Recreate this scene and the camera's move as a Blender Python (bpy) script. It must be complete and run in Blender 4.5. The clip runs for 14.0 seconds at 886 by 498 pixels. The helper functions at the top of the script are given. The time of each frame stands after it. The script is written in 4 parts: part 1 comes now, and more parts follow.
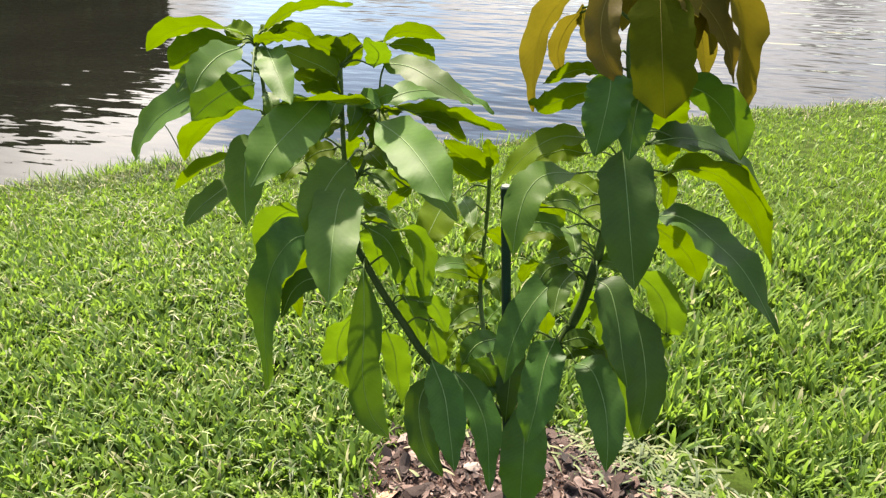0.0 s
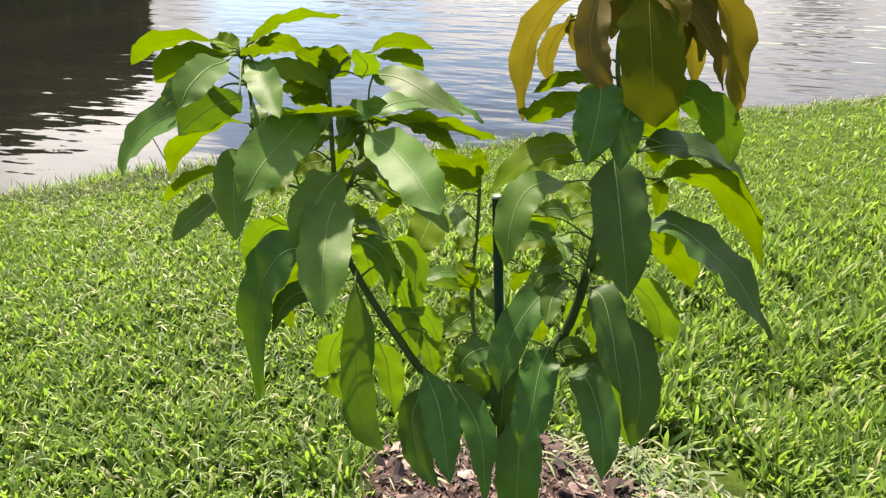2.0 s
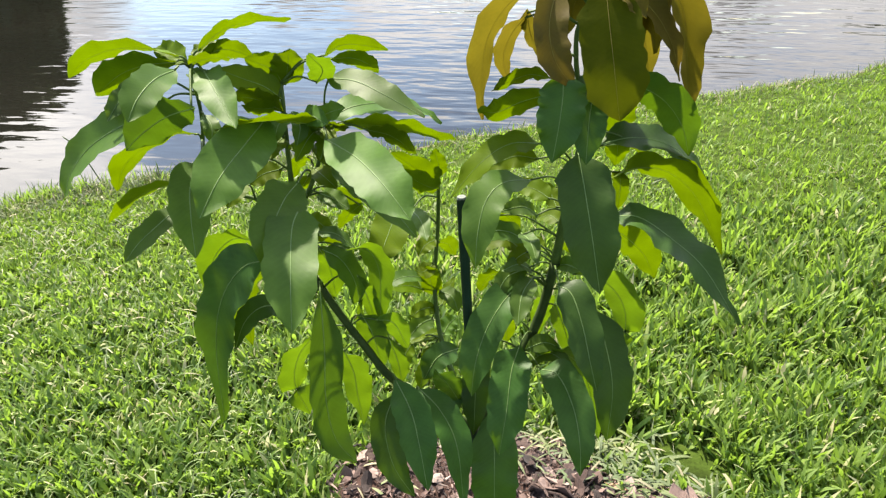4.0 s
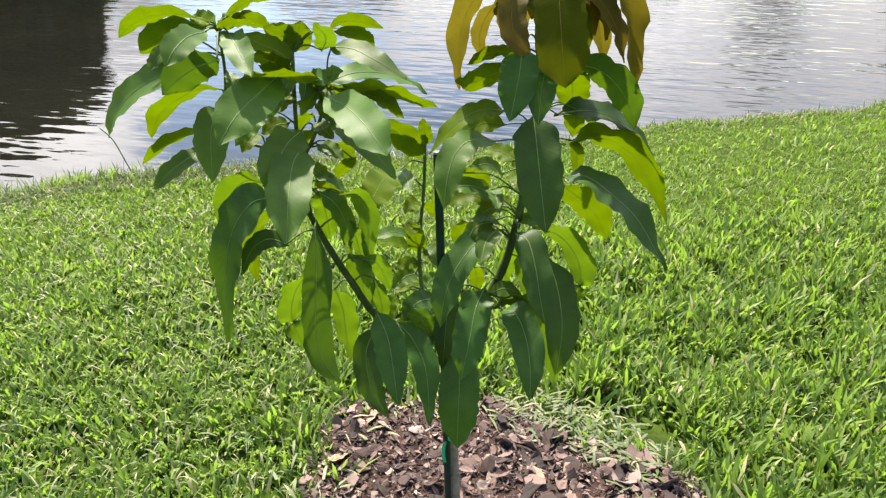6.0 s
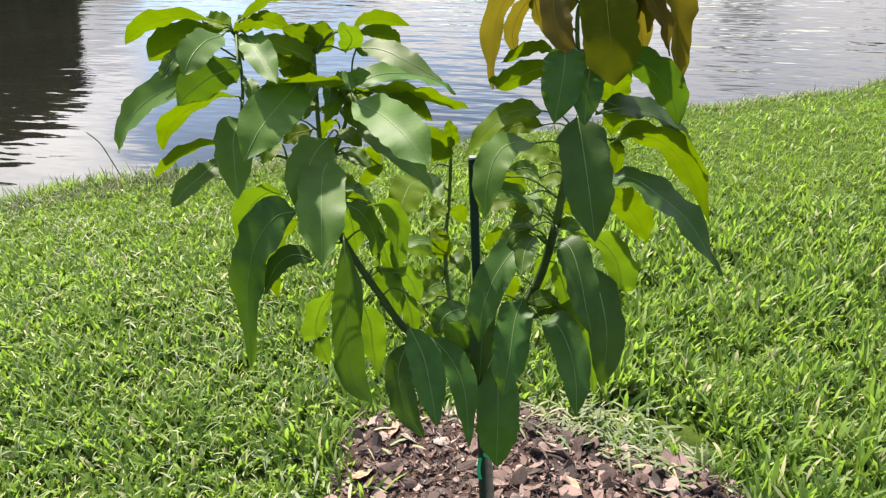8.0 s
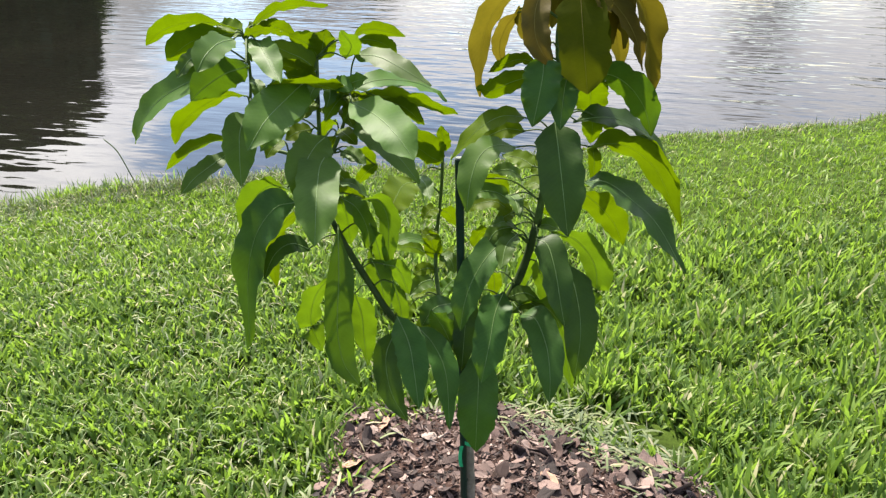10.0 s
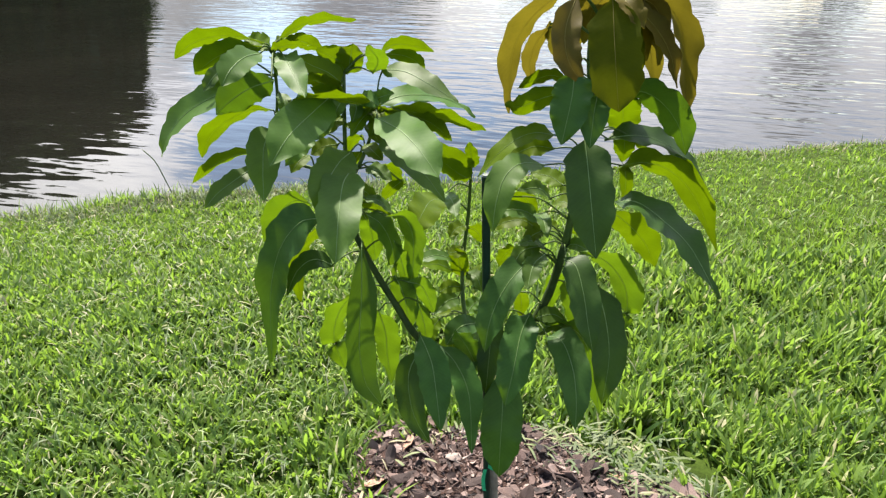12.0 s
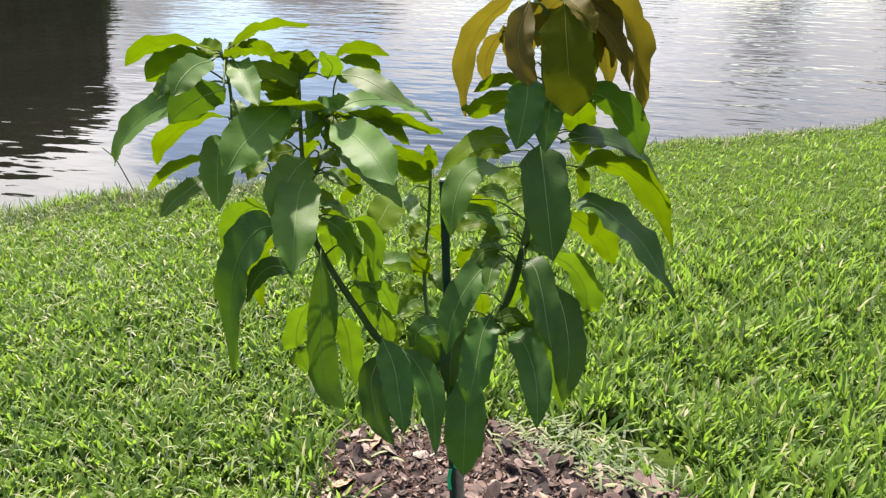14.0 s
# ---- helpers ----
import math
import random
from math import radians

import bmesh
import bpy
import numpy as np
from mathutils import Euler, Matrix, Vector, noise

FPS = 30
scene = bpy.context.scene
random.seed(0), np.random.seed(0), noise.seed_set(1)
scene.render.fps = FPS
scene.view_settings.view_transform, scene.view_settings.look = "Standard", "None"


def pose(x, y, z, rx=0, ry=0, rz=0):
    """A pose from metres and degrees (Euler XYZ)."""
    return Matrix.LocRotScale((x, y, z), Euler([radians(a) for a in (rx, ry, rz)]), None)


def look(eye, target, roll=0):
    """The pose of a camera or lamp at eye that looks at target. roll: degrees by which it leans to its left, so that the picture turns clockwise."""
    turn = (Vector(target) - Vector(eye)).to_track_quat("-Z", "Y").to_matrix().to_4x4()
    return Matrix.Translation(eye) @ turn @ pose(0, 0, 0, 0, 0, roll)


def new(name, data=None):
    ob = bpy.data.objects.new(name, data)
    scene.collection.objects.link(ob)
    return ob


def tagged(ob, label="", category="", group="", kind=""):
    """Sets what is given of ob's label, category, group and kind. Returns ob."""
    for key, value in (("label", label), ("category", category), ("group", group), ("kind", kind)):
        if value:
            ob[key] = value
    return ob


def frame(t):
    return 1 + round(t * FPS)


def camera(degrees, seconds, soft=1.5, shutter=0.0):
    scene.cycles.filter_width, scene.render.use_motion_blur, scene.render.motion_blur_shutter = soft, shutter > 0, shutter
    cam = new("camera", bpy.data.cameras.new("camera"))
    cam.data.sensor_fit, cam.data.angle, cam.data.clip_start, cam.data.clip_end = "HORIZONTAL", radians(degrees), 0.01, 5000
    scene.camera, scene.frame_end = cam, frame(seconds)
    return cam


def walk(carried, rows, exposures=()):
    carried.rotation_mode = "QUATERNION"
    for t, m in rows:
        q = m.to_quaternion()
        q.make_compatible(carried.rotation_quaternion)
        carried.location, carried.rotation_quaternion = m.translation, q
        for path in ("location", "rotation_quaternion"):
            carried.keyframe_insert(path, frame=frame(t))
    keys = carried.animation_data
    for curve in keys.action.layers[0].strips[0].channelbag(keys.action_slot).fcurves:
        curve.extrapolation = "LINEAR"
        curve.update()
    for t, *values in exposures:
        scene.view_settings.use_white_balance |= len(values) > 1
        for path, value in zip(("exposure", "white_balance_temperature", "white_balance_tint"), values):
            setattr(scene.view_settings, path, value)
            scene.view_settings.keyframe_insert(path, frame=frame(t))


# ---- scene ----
cam = camera(61.8, 14.0, 1.3)
PATH = [
    (0, (0.134, 0.103, 1.431), (0.04, 1.851, 0.463), -1.0),
    (0.5, (0.125, 0.105, 1.429), (0.023, 1.849, 0.455), -0.9),
    (1, (0.126, 0.101, 1.426), (0.021, 1.845, 0.453), -1.0),
    (1.5, (0.128, 0.102, 1.429), (0.033, 1.847, 0.456), -1.3),
    (2, (0.126, 0.116, 1.441), (0.067, 1.867, 0.476), -1.4),
    (2.5, (0.099, 0.152, 1.453), (0.077, 1.907, 0.492), -1.6),
    (3, (0.083, 0.16, 1.444), (0.095, 1.915, 0.486), -2.0),
    (3.5, (0.087, 0.154, 1.441), (0.137, 1.904, 0.475), -2.2),
    (4, (0.086, 0.141, 1.439), (0.187, 1.885, 0.466), -2.1),
    (4.2, (0.076, 0.137, 1.448), (0.199, 1.875, 0.466), -2.0),
    (6.3, (0.154, -0.131, 1.406), (0.201, 1.652, 0.501), 0.2),
    (6.5, (0.146, -0.128, 1.404), (0.191, 1.654, 0.497), 0.1),
    (7, (0.123, -0.075, 1.406), (0.175, 1.701, 0.489), -0.9),
    (7.2, (0.101, -0.025, 1.415), (0.161, 1.742, 0.481), -1.2),
    (9.3, (0.05, -0.019, 1.393), (0.175, 1.75, 0.469), -0.4),
    (9.5, (0.069, -0.06, 1.401), (0.177, 1.715, 0.487), -0.2),
    (10, (0.099, -0.142, 1.404), (0.166, 1.655, 0.529), 0.3),
    (10.5, (0.111, -0.159, 1.398), (0.138, 1.651, 0.55), 0.4),
    (11, (0.111, -0.137, 1.398), (0.11, 1.679, 0.559), 0.3),
    (11.5, (0.109, -0.105, 1.394), (0.09, 1.71, 0.554), 0.2),
    (12, (0.118, -0.111, 1.4), (0.091, 1.703, 0.557), 0.1),
    (12.5, (0.139, -0.15, 1.37), (0.104, 1.663, 0.526), -0.0),
    (13, (0.131, -0.183, 1.373), (0.087, 1.63, 0.53), -0.2),
    (13.5, (0.136, -0.185, 1.38), (0.121, 1.627, 0.532), -0.3),
    (14, (0.14, -0.102, 1.429), (0.191, 1.697, 0.557), 0.0),
]
walk(cam, [(t, look(eye, target, roll)) for t, eye, target, roll in PATH],
     [(0.0, 1.85, 7450, 13), (1.0, 1.85, 7500, 14), (2.5, 1.83, 7400, 14), (3.5, 1.82, 7150, 12), (4.0, 1.82, 7100, 12), (6.5, 1.71, 6950, 13),
      (7.0, 1.70, 6900, 13), (9.5, 1.67, 7050, 14), (10.5, 1.62, 6680, 11), (11.0, 1.63, 6680, 11), (12.5, 1.63, 6850, 13), (14.0, 1.67, 6900, 14)])

# ---------------------------------------------------------------- world, sun
SUN_AZ, SUN_EL = -24.0, 56.0          # degrees from +y to the right, degrees up
world = bpy.data.worlds.new("sky")
scene.world = world
world.use_nodes = True
wt = world.node_tree
wt.nodes.clear()


def wnode(kind, **values):
    n = wt.nodes.new(kind)
    for key, value in values.items():
        n.inputs[key].default_value = value
    return n


sky = wt.nodes.new("ShaderNodeTexSky")
sky.sky_type = 'NISHITA'
sky.sun_disc = False
sky.dust_density, sky.ozone_density = 0.6, 1.7
sky.sun_elevation, sky.sun_rotation = radians(SUN_EL), radians(SUN_AZ)
coord = wt.nodes.new("ShaderNodeTexCoord")
stretch = wt.nodes.new("ShaderNodeMapping")
stretch.inputs["Scale"].default_value = (1.0, 1.0, 1.9)
stretch.inputs["Location"].default_value = (1.35, 0.6, 0.2)
wt.links.new(coord.outputs["Generated"], stretch.inputs["Vector"])
puffs = wnode("ShaderNodeTexNoise", Scale=2.4, Detail=5.0, Roughness=0.5, Distortion=0.2)
wt.links.new(stretch.outputs[0], puffs.inputs["Vector"])
cover = wt.nodes.new("ShaderNodeValToRGB")
cover.color_ramp.elements[0].position, cover.color_ramp.elements[1].position = 0.42, 0.64


def wmath(op, a, c):
    n = wt.nodes.new("ShaderNodeMath")
    n.operation = op
    for value, socket in ((a, n.inputs[0]), (c, n.inputs[1])):
        if isinstance(value, float):
            socket.default_value = value
        else:
            wt.links.new(value, socket)
    return n.outputs[0]


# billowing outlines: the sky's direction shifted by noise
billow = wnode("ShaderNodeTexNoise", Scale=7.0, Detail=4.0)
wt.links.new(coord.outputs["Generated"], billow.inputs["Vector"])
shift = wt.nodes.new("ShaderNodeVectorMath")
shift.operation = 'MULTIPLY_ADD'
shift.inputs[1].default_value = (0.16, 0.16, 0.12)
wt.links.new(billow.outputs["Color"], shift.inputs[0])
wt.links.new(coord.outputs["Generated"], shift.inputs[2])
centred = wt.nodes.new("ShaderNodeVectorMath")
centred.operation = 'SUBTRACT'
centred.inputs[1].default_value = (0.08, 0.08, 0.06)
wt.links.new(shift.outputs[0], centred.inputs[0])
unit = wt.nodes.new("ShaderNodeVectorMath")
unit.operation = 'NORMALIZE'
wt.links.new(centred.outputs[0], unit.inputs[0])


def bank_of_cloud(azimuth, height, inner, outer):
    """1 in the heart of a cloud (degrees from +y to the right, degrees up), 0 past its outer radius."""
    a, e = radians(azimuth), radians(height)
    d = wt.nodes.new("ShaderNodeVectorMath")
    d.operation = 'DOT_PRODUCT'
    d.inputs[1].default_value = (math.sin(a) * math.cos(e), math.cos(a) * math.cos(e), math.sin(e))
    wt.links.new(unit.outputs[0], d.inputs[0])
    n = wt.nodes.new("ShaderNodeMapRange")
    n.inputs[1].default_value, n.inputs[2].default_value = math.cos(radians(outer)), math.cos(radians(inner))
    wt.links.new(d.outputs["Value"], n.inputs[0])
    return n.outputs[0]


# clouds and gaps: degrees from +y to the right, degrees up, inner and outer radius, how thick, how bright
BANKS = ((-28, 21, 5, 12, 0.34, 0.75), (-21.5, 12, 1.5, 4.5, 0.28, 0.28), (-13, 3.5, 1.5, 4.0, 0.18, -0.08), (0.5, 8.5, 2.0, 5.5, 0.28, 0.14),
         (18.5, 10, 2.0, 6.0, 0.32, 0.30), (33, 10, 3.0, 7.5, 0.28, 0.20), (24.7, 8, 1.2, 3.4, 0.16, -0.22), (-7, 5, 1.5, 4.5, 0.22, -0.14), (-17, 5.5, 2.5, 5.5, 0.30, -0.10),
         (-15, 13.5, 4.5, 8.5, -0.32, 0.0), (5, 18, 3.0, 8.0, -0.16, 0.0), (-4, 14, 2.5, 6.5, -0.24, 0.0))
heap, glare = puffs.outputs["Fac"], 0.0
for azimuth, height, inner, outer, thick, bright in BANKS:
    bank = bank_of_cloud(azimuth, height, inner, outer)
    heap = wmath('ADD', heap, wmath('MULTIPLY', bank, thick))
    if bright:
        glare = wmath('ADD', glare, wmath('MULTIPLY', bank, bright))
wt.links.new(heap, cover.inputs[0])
tone = wnode("ShaderNodeTexNoise", Scale=4.5, Detail=5.0, Roughness=0.6)
wt.links.new(stretch.outputs[0], tone.inputs["Vector"])
grey = wt.nodes.new("ShaderNodeValToRGB")
grey.color_ramp.elements[0].position, grey.color_ramp.elements[0].color = 0.35, (0.58, 0.62, 0.72, 1)
grey.color_ramp.elements[1].position, grey.color_ramp.elements[1].color = 0.62, (0.95, 0.97, 1.0, 1)
wt.links.new(tone.outputs["Fac"], grey.inputs[0])
blue = wnode("ShaderNodeBackground", Strength=0.125)
wt.links.new(sky.outputs[0], blue.inputs["Color"])
# clouds are brighter the higher they stand on the sun's side
toward = wt.nodes.new("ShaderNodeVectorMath")
toward.operation = 'DOT_PRODUCT'
toward.inputs[1].default_value = (0.06, 0.51, 0.857)
wt.links.new(coord.outputs["Generated"], toward.inputs[0])
near_sun = wt.nodes.new("ShaderNodeMapRange")
near_sun.inputs[1].default_value, near_sun.inputs[2].default_value = 0.60, 0.86
near_sun.inputs[3].default_value, near_sun.inputs[4].default_value = 0.36, 2.1
wt.links.new(toward.outputs["Value"], near_sun.inputs[0])
cloud = wnode("ShaderNodeBackground")
wt.links.new(wmath('ADD', near_sun.outputs[0], glare), cloud.inputs["Strength"])
wt.links.new(grey.outputs[0], cloud.inputs["Color"])
both = wt.nodes.new("ShaderNodeMixShader")
wt.links.new(cover.outputs[0], both.inputs[0])
wt.links.new(blue.outputs[0], both.inputs[1])
wt.links.new(cloud.outputs[0], both.inputs[2])
wout = wt.nodes.new("ShaderNodeOutputWorld")
wt.links.new(both.outputs[0], wout.inputs["Surface"])

sun = new("sun", bpy.data.lights.new("sun", 'SUN'))
sun.data.energy, sun.data.angle, sun.data.color = 5.0, radians(1.8), (1.0, 0.95, 0.86)
az, el = radians(SUN_AZ), radians(SUN_EL)
sun.matrix_world = look((math.sin(az) * math.cos(el) * 50, math.cos(az) * math.cos(el) * 50, math.sin(el) * 50), (0, 0, 0))
scene.view_settings.exposure = 1.6


# ---------------------------------------------------------------- materials
def material(name):
    m = bpy.data.materials.new(name)
    m.use_nodes = True
    t = m.node_tree
    return m, t, t.nodes["Principled BSDF"], t.nodes["Material Output"]


def noise_node(t, scale, detail=4.0, vector=None, rough=0.55):
    n = t.nodes.new("ShaderNodeTexNoise")
    n.inputs["Scale"].default_value, n.inputs["Detail"].default_value, n.inputs["Roughness"].default_value = scale, detail, rough
    if vector is None:
        c = t.nodes.new("ShaderNodeTexCoord")
        vector = c.outputs["Object"]
    t.links.new(vector, n.inputs["Vector"])
    return n


def ramp(t, source, *stops):
    r = t.nodes.new("ShaderNodeValToRGB")
    e = r.color_ramp.elements
    while len(e) < len(stops):
        e.new(0.5)
    for one, (at, colour) in zip(e, stops):
        one.position, one.color = at, (*colour, 1)
    t.links.new(source, r.inputs[0])
    return r


def mixed(t, kind, fac, a, b):
    n = t.nodes.new("ShaderNodeMix")
    n.data_type, n.blend_type = 'RGBA', kind
    for value, socket in ((fac, n.inputs[0]), (a, n.inputs[6]), (b, n.inputs[7])):
        if isinstance(value, (int, float)):
            socket.default_value = value
        elif isinstance(value, tuple):
            socket.default_value = (*value, 1)
        else:
            t.links.new(value, socket)
    return n.outputs[2]


def maths(t, op, a, b=0.0):
    n = t.nodes.new("ShaderNodeMath")
    n.operation = op
    for value, socket in ((a, n.inputs[0]), (b, n.inputs[1])):
        if isinstance(value, (int, float)):
            socket.default_value = value
        else:
            t.links.new(value, socket)
    return n.outputs[0]


def bump(t, height, strength, distance, bsdf):
    b = t.nodes.new("ShaderNodeBump")
    b.inputs["Strength"].default_value, b.inputs["Distance"].default_value = strength, distance
    t.links.new(height, b.inputs["Height"])
    t.links.new(b.outputs[0], bsdf.inputs["Normal"])
    return b


def thin(t, bsdf, out, colour, share):
    """Lets light through a blade: part of the surface is translucent."""
    tr = t.nodes.new("ShaderNodeBsdfTranslucent")
    if isinstance(colour, tuple):
        tr.inputs["Color"].default_value = (*colour, 1)
    else:
        t.links.new(colour, tr.inputs["Color"])
    mix = t.nodes.new("ShaderNodeMixShader")
    mix.inputs[0].default_value = share
    t.links.new(bsdf.outputs[0], mix.inputs[1])
    t.links.new(tr.outputs[0], mix.inputs[2])
    t.links.new(mix.outputs[0], out.inputs["Surface"])


def leaf_material(name, dark, light, glow, share, rough=0.38, spots=None, gloss=0.2):
    m, t, p, out = material(name)
    uv = t.nodes.new("ShaderNodeUVMap").outputs[0]
    sep = t.nodes.new("ShaderNodeSeparateXYZ")
    t.links.new(uv, sep.inputs[0])
    info = t.nodes.new("ShaderNodeObjectInfo")
    blot = noise_node(t, 22.0, 4.0)
    fine = noise_node(t, 160.0, 3.0)
    base = ramp(t, blot.outputs["Fac"], (0.3, dark), (0.7, light)).outputs[0]
    # side veins: slanted lines from the rib to the edge
    off = maths(t, 'ABSOLUTE', maths(t, 'SUBTRACT', sep.outputs[1], 0.5))
    run = maths(t, 'SUBTRACT', maths(t, 'MULTIPLY', sep.outputs[0], 24.0), maths(t, 'MULTIPLY', off, 6.0))
    vein = maths(t, 'POWER', maths(t, 'ABSOLUTE', maths(t, 'SINE', maths(t, 'MULTIPLY', run, math.pi))), 0.35)
    col = mixed(t, 'MULTIPLY', 0.35, base, ramp(t, fine.outputs["Fac"], (0.3, (0.7, 0.7, 0.7)), (0.7, (1, 1, 1))).outputs[0])
    veined = mixed(t, 'MIX', maths(t, 'MULTIPLY', maths(t, 'SUBTRACT', 1.0, vein), 0.22), col, tuple(min(1.0, c * 1.4 + 0.006) for c in light))
    shade = t.nodes.new("ShaderNodeHueSaturation")
    t.links.new(veined, shade.inputs["Color"])
    t.links.new(maths(t, 'ADD', maths(t, 'MULTIPLY', info.outputs["Random"], 0.5), 0.75), shade.inputs["Value"])
    t.links.new(maths(t, 'ADD', maths(t, 'MULTIPLY', info.outputs["Random"], 0.02), 0.49), shade.inputs["Hue"])
    final = shade.outputs[0]
    if spots:
        patch = noise_node(t, 14.0, 6.0, rough=0.7)
        final = mixed(t, 'MIX', ramp(t, patch.outputs["Fac"], (0.52, (0, 0, 0)), (0.66, (0.8, 0.8, 0.8))).outputs[0], final, spots)
    t.links.new(final, p.inputs["Base Color"])
    p.inputs["Roughness"].default_value = rough
    p.inputs["Specular IOR Level"].default_value = gloss
    bump(t, maths(t, 'ADD', maths(t, 'MULTIPLY', vein, 0.35), maths(t, 'ADD', fine.outputs["Fac"], blot.outputs["Fac"])), 0.12, 0.0015, p)
    through_it = mixed(t, 'MULTIPLY', 1.0, ramp(t, blot.outputs["Fac"], (0.3, tuple(c * 0.8 for c in glow)), (0.7, glow)).outputs[0],
                       ramp(t, vein, (0.0, (0.88, 0.9, 0.8)), (0.5, (1, 1, 1))).outputs[0])
    thin(t, p, out, through_it, share)
    return m


MATURE = leaf_material("mature_leaf", (0.042, 0.097, 0.012), (0.074, 0.146, 0.020), (0.102, 0.184, 0.003), 0.45, 0.52, gloss=0.24)
# older leaves; the crown's shade on them is partly put into this darker colour
OLD_SHADED = leaf_material("old_shaded_leaf", (0.021, 0.059, 0.009), (0.039, 0.096, 0.015), (0.068, 0.134, 0.003), 0.36, 0.50, gloss=0.23)
YOUNG = leaf_material("young_leaf", (0.070, 0.128, 0.002), (0.105, 0.172, 0.003), (0.088, 0.142, 0.001), 0.50, 0.54, gloss=0.16)
YELLOW = leaf_material("yellowed_leaf", (0.085, 0.072, 0.009), (0.118, 0.096, 0.013), (0.122, 0.100, 0.007), 0.46, 0.6, (0.060, 0.066, 0.008), 0.12)
BROWN = leaf_material("browned_leaf", (0.066, 0.050, 0.011), (0.100, 0.077, 0.014), (0.118, 0.086, 0.007), 0.38, 0.6, (0.085, 0.074, 0.011), 0.12)
OLIVE = leaf_material("olive_leaf", (0.042, 0.060, 0.003), (0.064, 0.078, 0.004), (0.100, 0.120, 0.002), 0.36, 0.6, (0.072, 0.074, 0.005), 0.04)


def plain(name, a, b, scale, rough, bump_size=0.001, bump_strength=0.4, metal=0.0, gloss=0.2):
    m, t, p, out = material(name)
    n, f = noise_node(t, scale, 5.0), noise_node(t, scale * 7, 4.0)
    c = ramp(t, n.outputs["Fac"], (0.3, a), (0.7, b)).outputs[0]
    c = mixed(t, 'MULTIPLY', 0.5, c, ramp(t, f.outputs["Fac"], (0.3, (0.6, 0.6, 0.6)), (0.7, (1, 1, 1))).outputs[0])
    t.links.new(c, p.inputs["Base Color"])
    p.inputs["Roughness"].default_value, p.inputs["Metallic"].default_value = rough, metal
    p.inputs["Specular IOR Level"].default_value = gloss
    bump(t, f.outputs["Fac"], bump_strength, bump_size, p)
    return m


RIB = plain("leaf_rib", (0.11, 0.18, 0.055), (0.17, 0.25, 0.085), 60, 0.5)
RIB_YELLOW = plain("yellow_leaf_rib", (0.13, 0.11, 0.02), (0.19, 0.16, 0.03), 60, 0.5)
STEM = plain("green_stem", (0.034, 0.066, 0.012), (0.066, 0.108, 0.021), 45, 0.55)
LIMB = plain("limb_bark", (0.016, 0.036, 0.006), (0.038, 0.062, 0.013), 45, 0.7)
BARK = plain("young_bark", (0.13, 0.11, 0.085), (0.25, 0.22, 0.18), 50, 0.8, 0.002, 0.7)
STAKE = plain("dark_green_plastic", (0.003, 0.016, 0.011), (0.006, 0.026, 0.018), 30, 0.45, gloss=0.22)
STAKE_END = plain("cut_plastic", (0.10, 0.12, 0.11), (0.20, 0.22, 0.20), 90, 0.6)
TAPE = plain("green_tape", (0.01, 0.26, 0.11), (0.02, 0.36, 0.16), 40, 0.45)


def grass_material(name, dark, light, dry, glow, share, dry_from):
    m, t, p, out = material(name)
    geo = t.nodes.new("ShaderNodeNewGeometry")
    rnd = geo.outputs["Random Per Island"]
    patch = noise_node(t, 1.3, 4.0)
    cool = tuple(0.6 * q + 0.012 * k for q, k in zip(light, (0.2, 1.2, 1.2)))
    c = ramp(t, rnd, (0.0, dark), (dry_from * 0.16, dark), (dry_from * 0.40, cool), (dry_from * 0.6, tuple(0.5 * (p + q) for p, q in zip(dark, light))),
             (dry_from, light), (min(0.99, dry_from + 0.04), dry)).outputs[0]
    tuft = noise_node(t, 8.0, 3.0)
    c = mixed(t, 'MULTIPLY', 0.6, c, ramp(t, tuft.outputs["Fac"], (0.36, (0.55, 0.66, 0.6)), (0.62, (1.15, 1.08, 0.9))).outputs[0])
    c = mixed(t, 'MULTIPLY', 0.45, c, ramp(t, patch.outputs["Fac"], (0.35, (0.62, 0.66, 0.6)), (0.65, (1, 1, 1))).outputs[0])
    t.links.new(c, p.inputs["Base Color"])
    p.inputs["Roughness"].default_value = 0.55
    p.inputs["Specular IOR Level"].default_value = 0.24
    g = mixed(t, 'MIX', ramp(t, rnd, (dry_from, (0, 0, 0)), (min(0.99, dry_from + 0.06), (1, 1, 1))).outputs[0], glow, dry)
    thin(t, p, out, g, share)
    return m


GRASS = grass_material("lawn_grass", (0.028, 0.062, 0.016), (0.222, 0.322, 0.078), (0.42, 0.40, 0.24), (0.235, 0.385, 0.042), 0.42, 0.93)
SHORT_GRASS = grass_material("short_grass", (0.105, 0.165, 0.034), (0.190, 0.284, 0.058), (0.30, 0.30, 0.15), (0.208, 0.350, 0.030), 0.40, 0.96)
PALE = grass_material("pale_stems", (0.13, 0.20, 0.07), (0.30, 0.37, 0.16), (0.42, 0.40, 0.25), (0.20, 0.26, 0.10), 0.25, 0.80)
STRAW = grass_material("cut_grass", (0.08, 0.11, 0.04), (0.17, 0.20, 0.10), (0.27, 0.24, 0.16), (0.12, 0.15, 0.05), 0.25, 0.86)


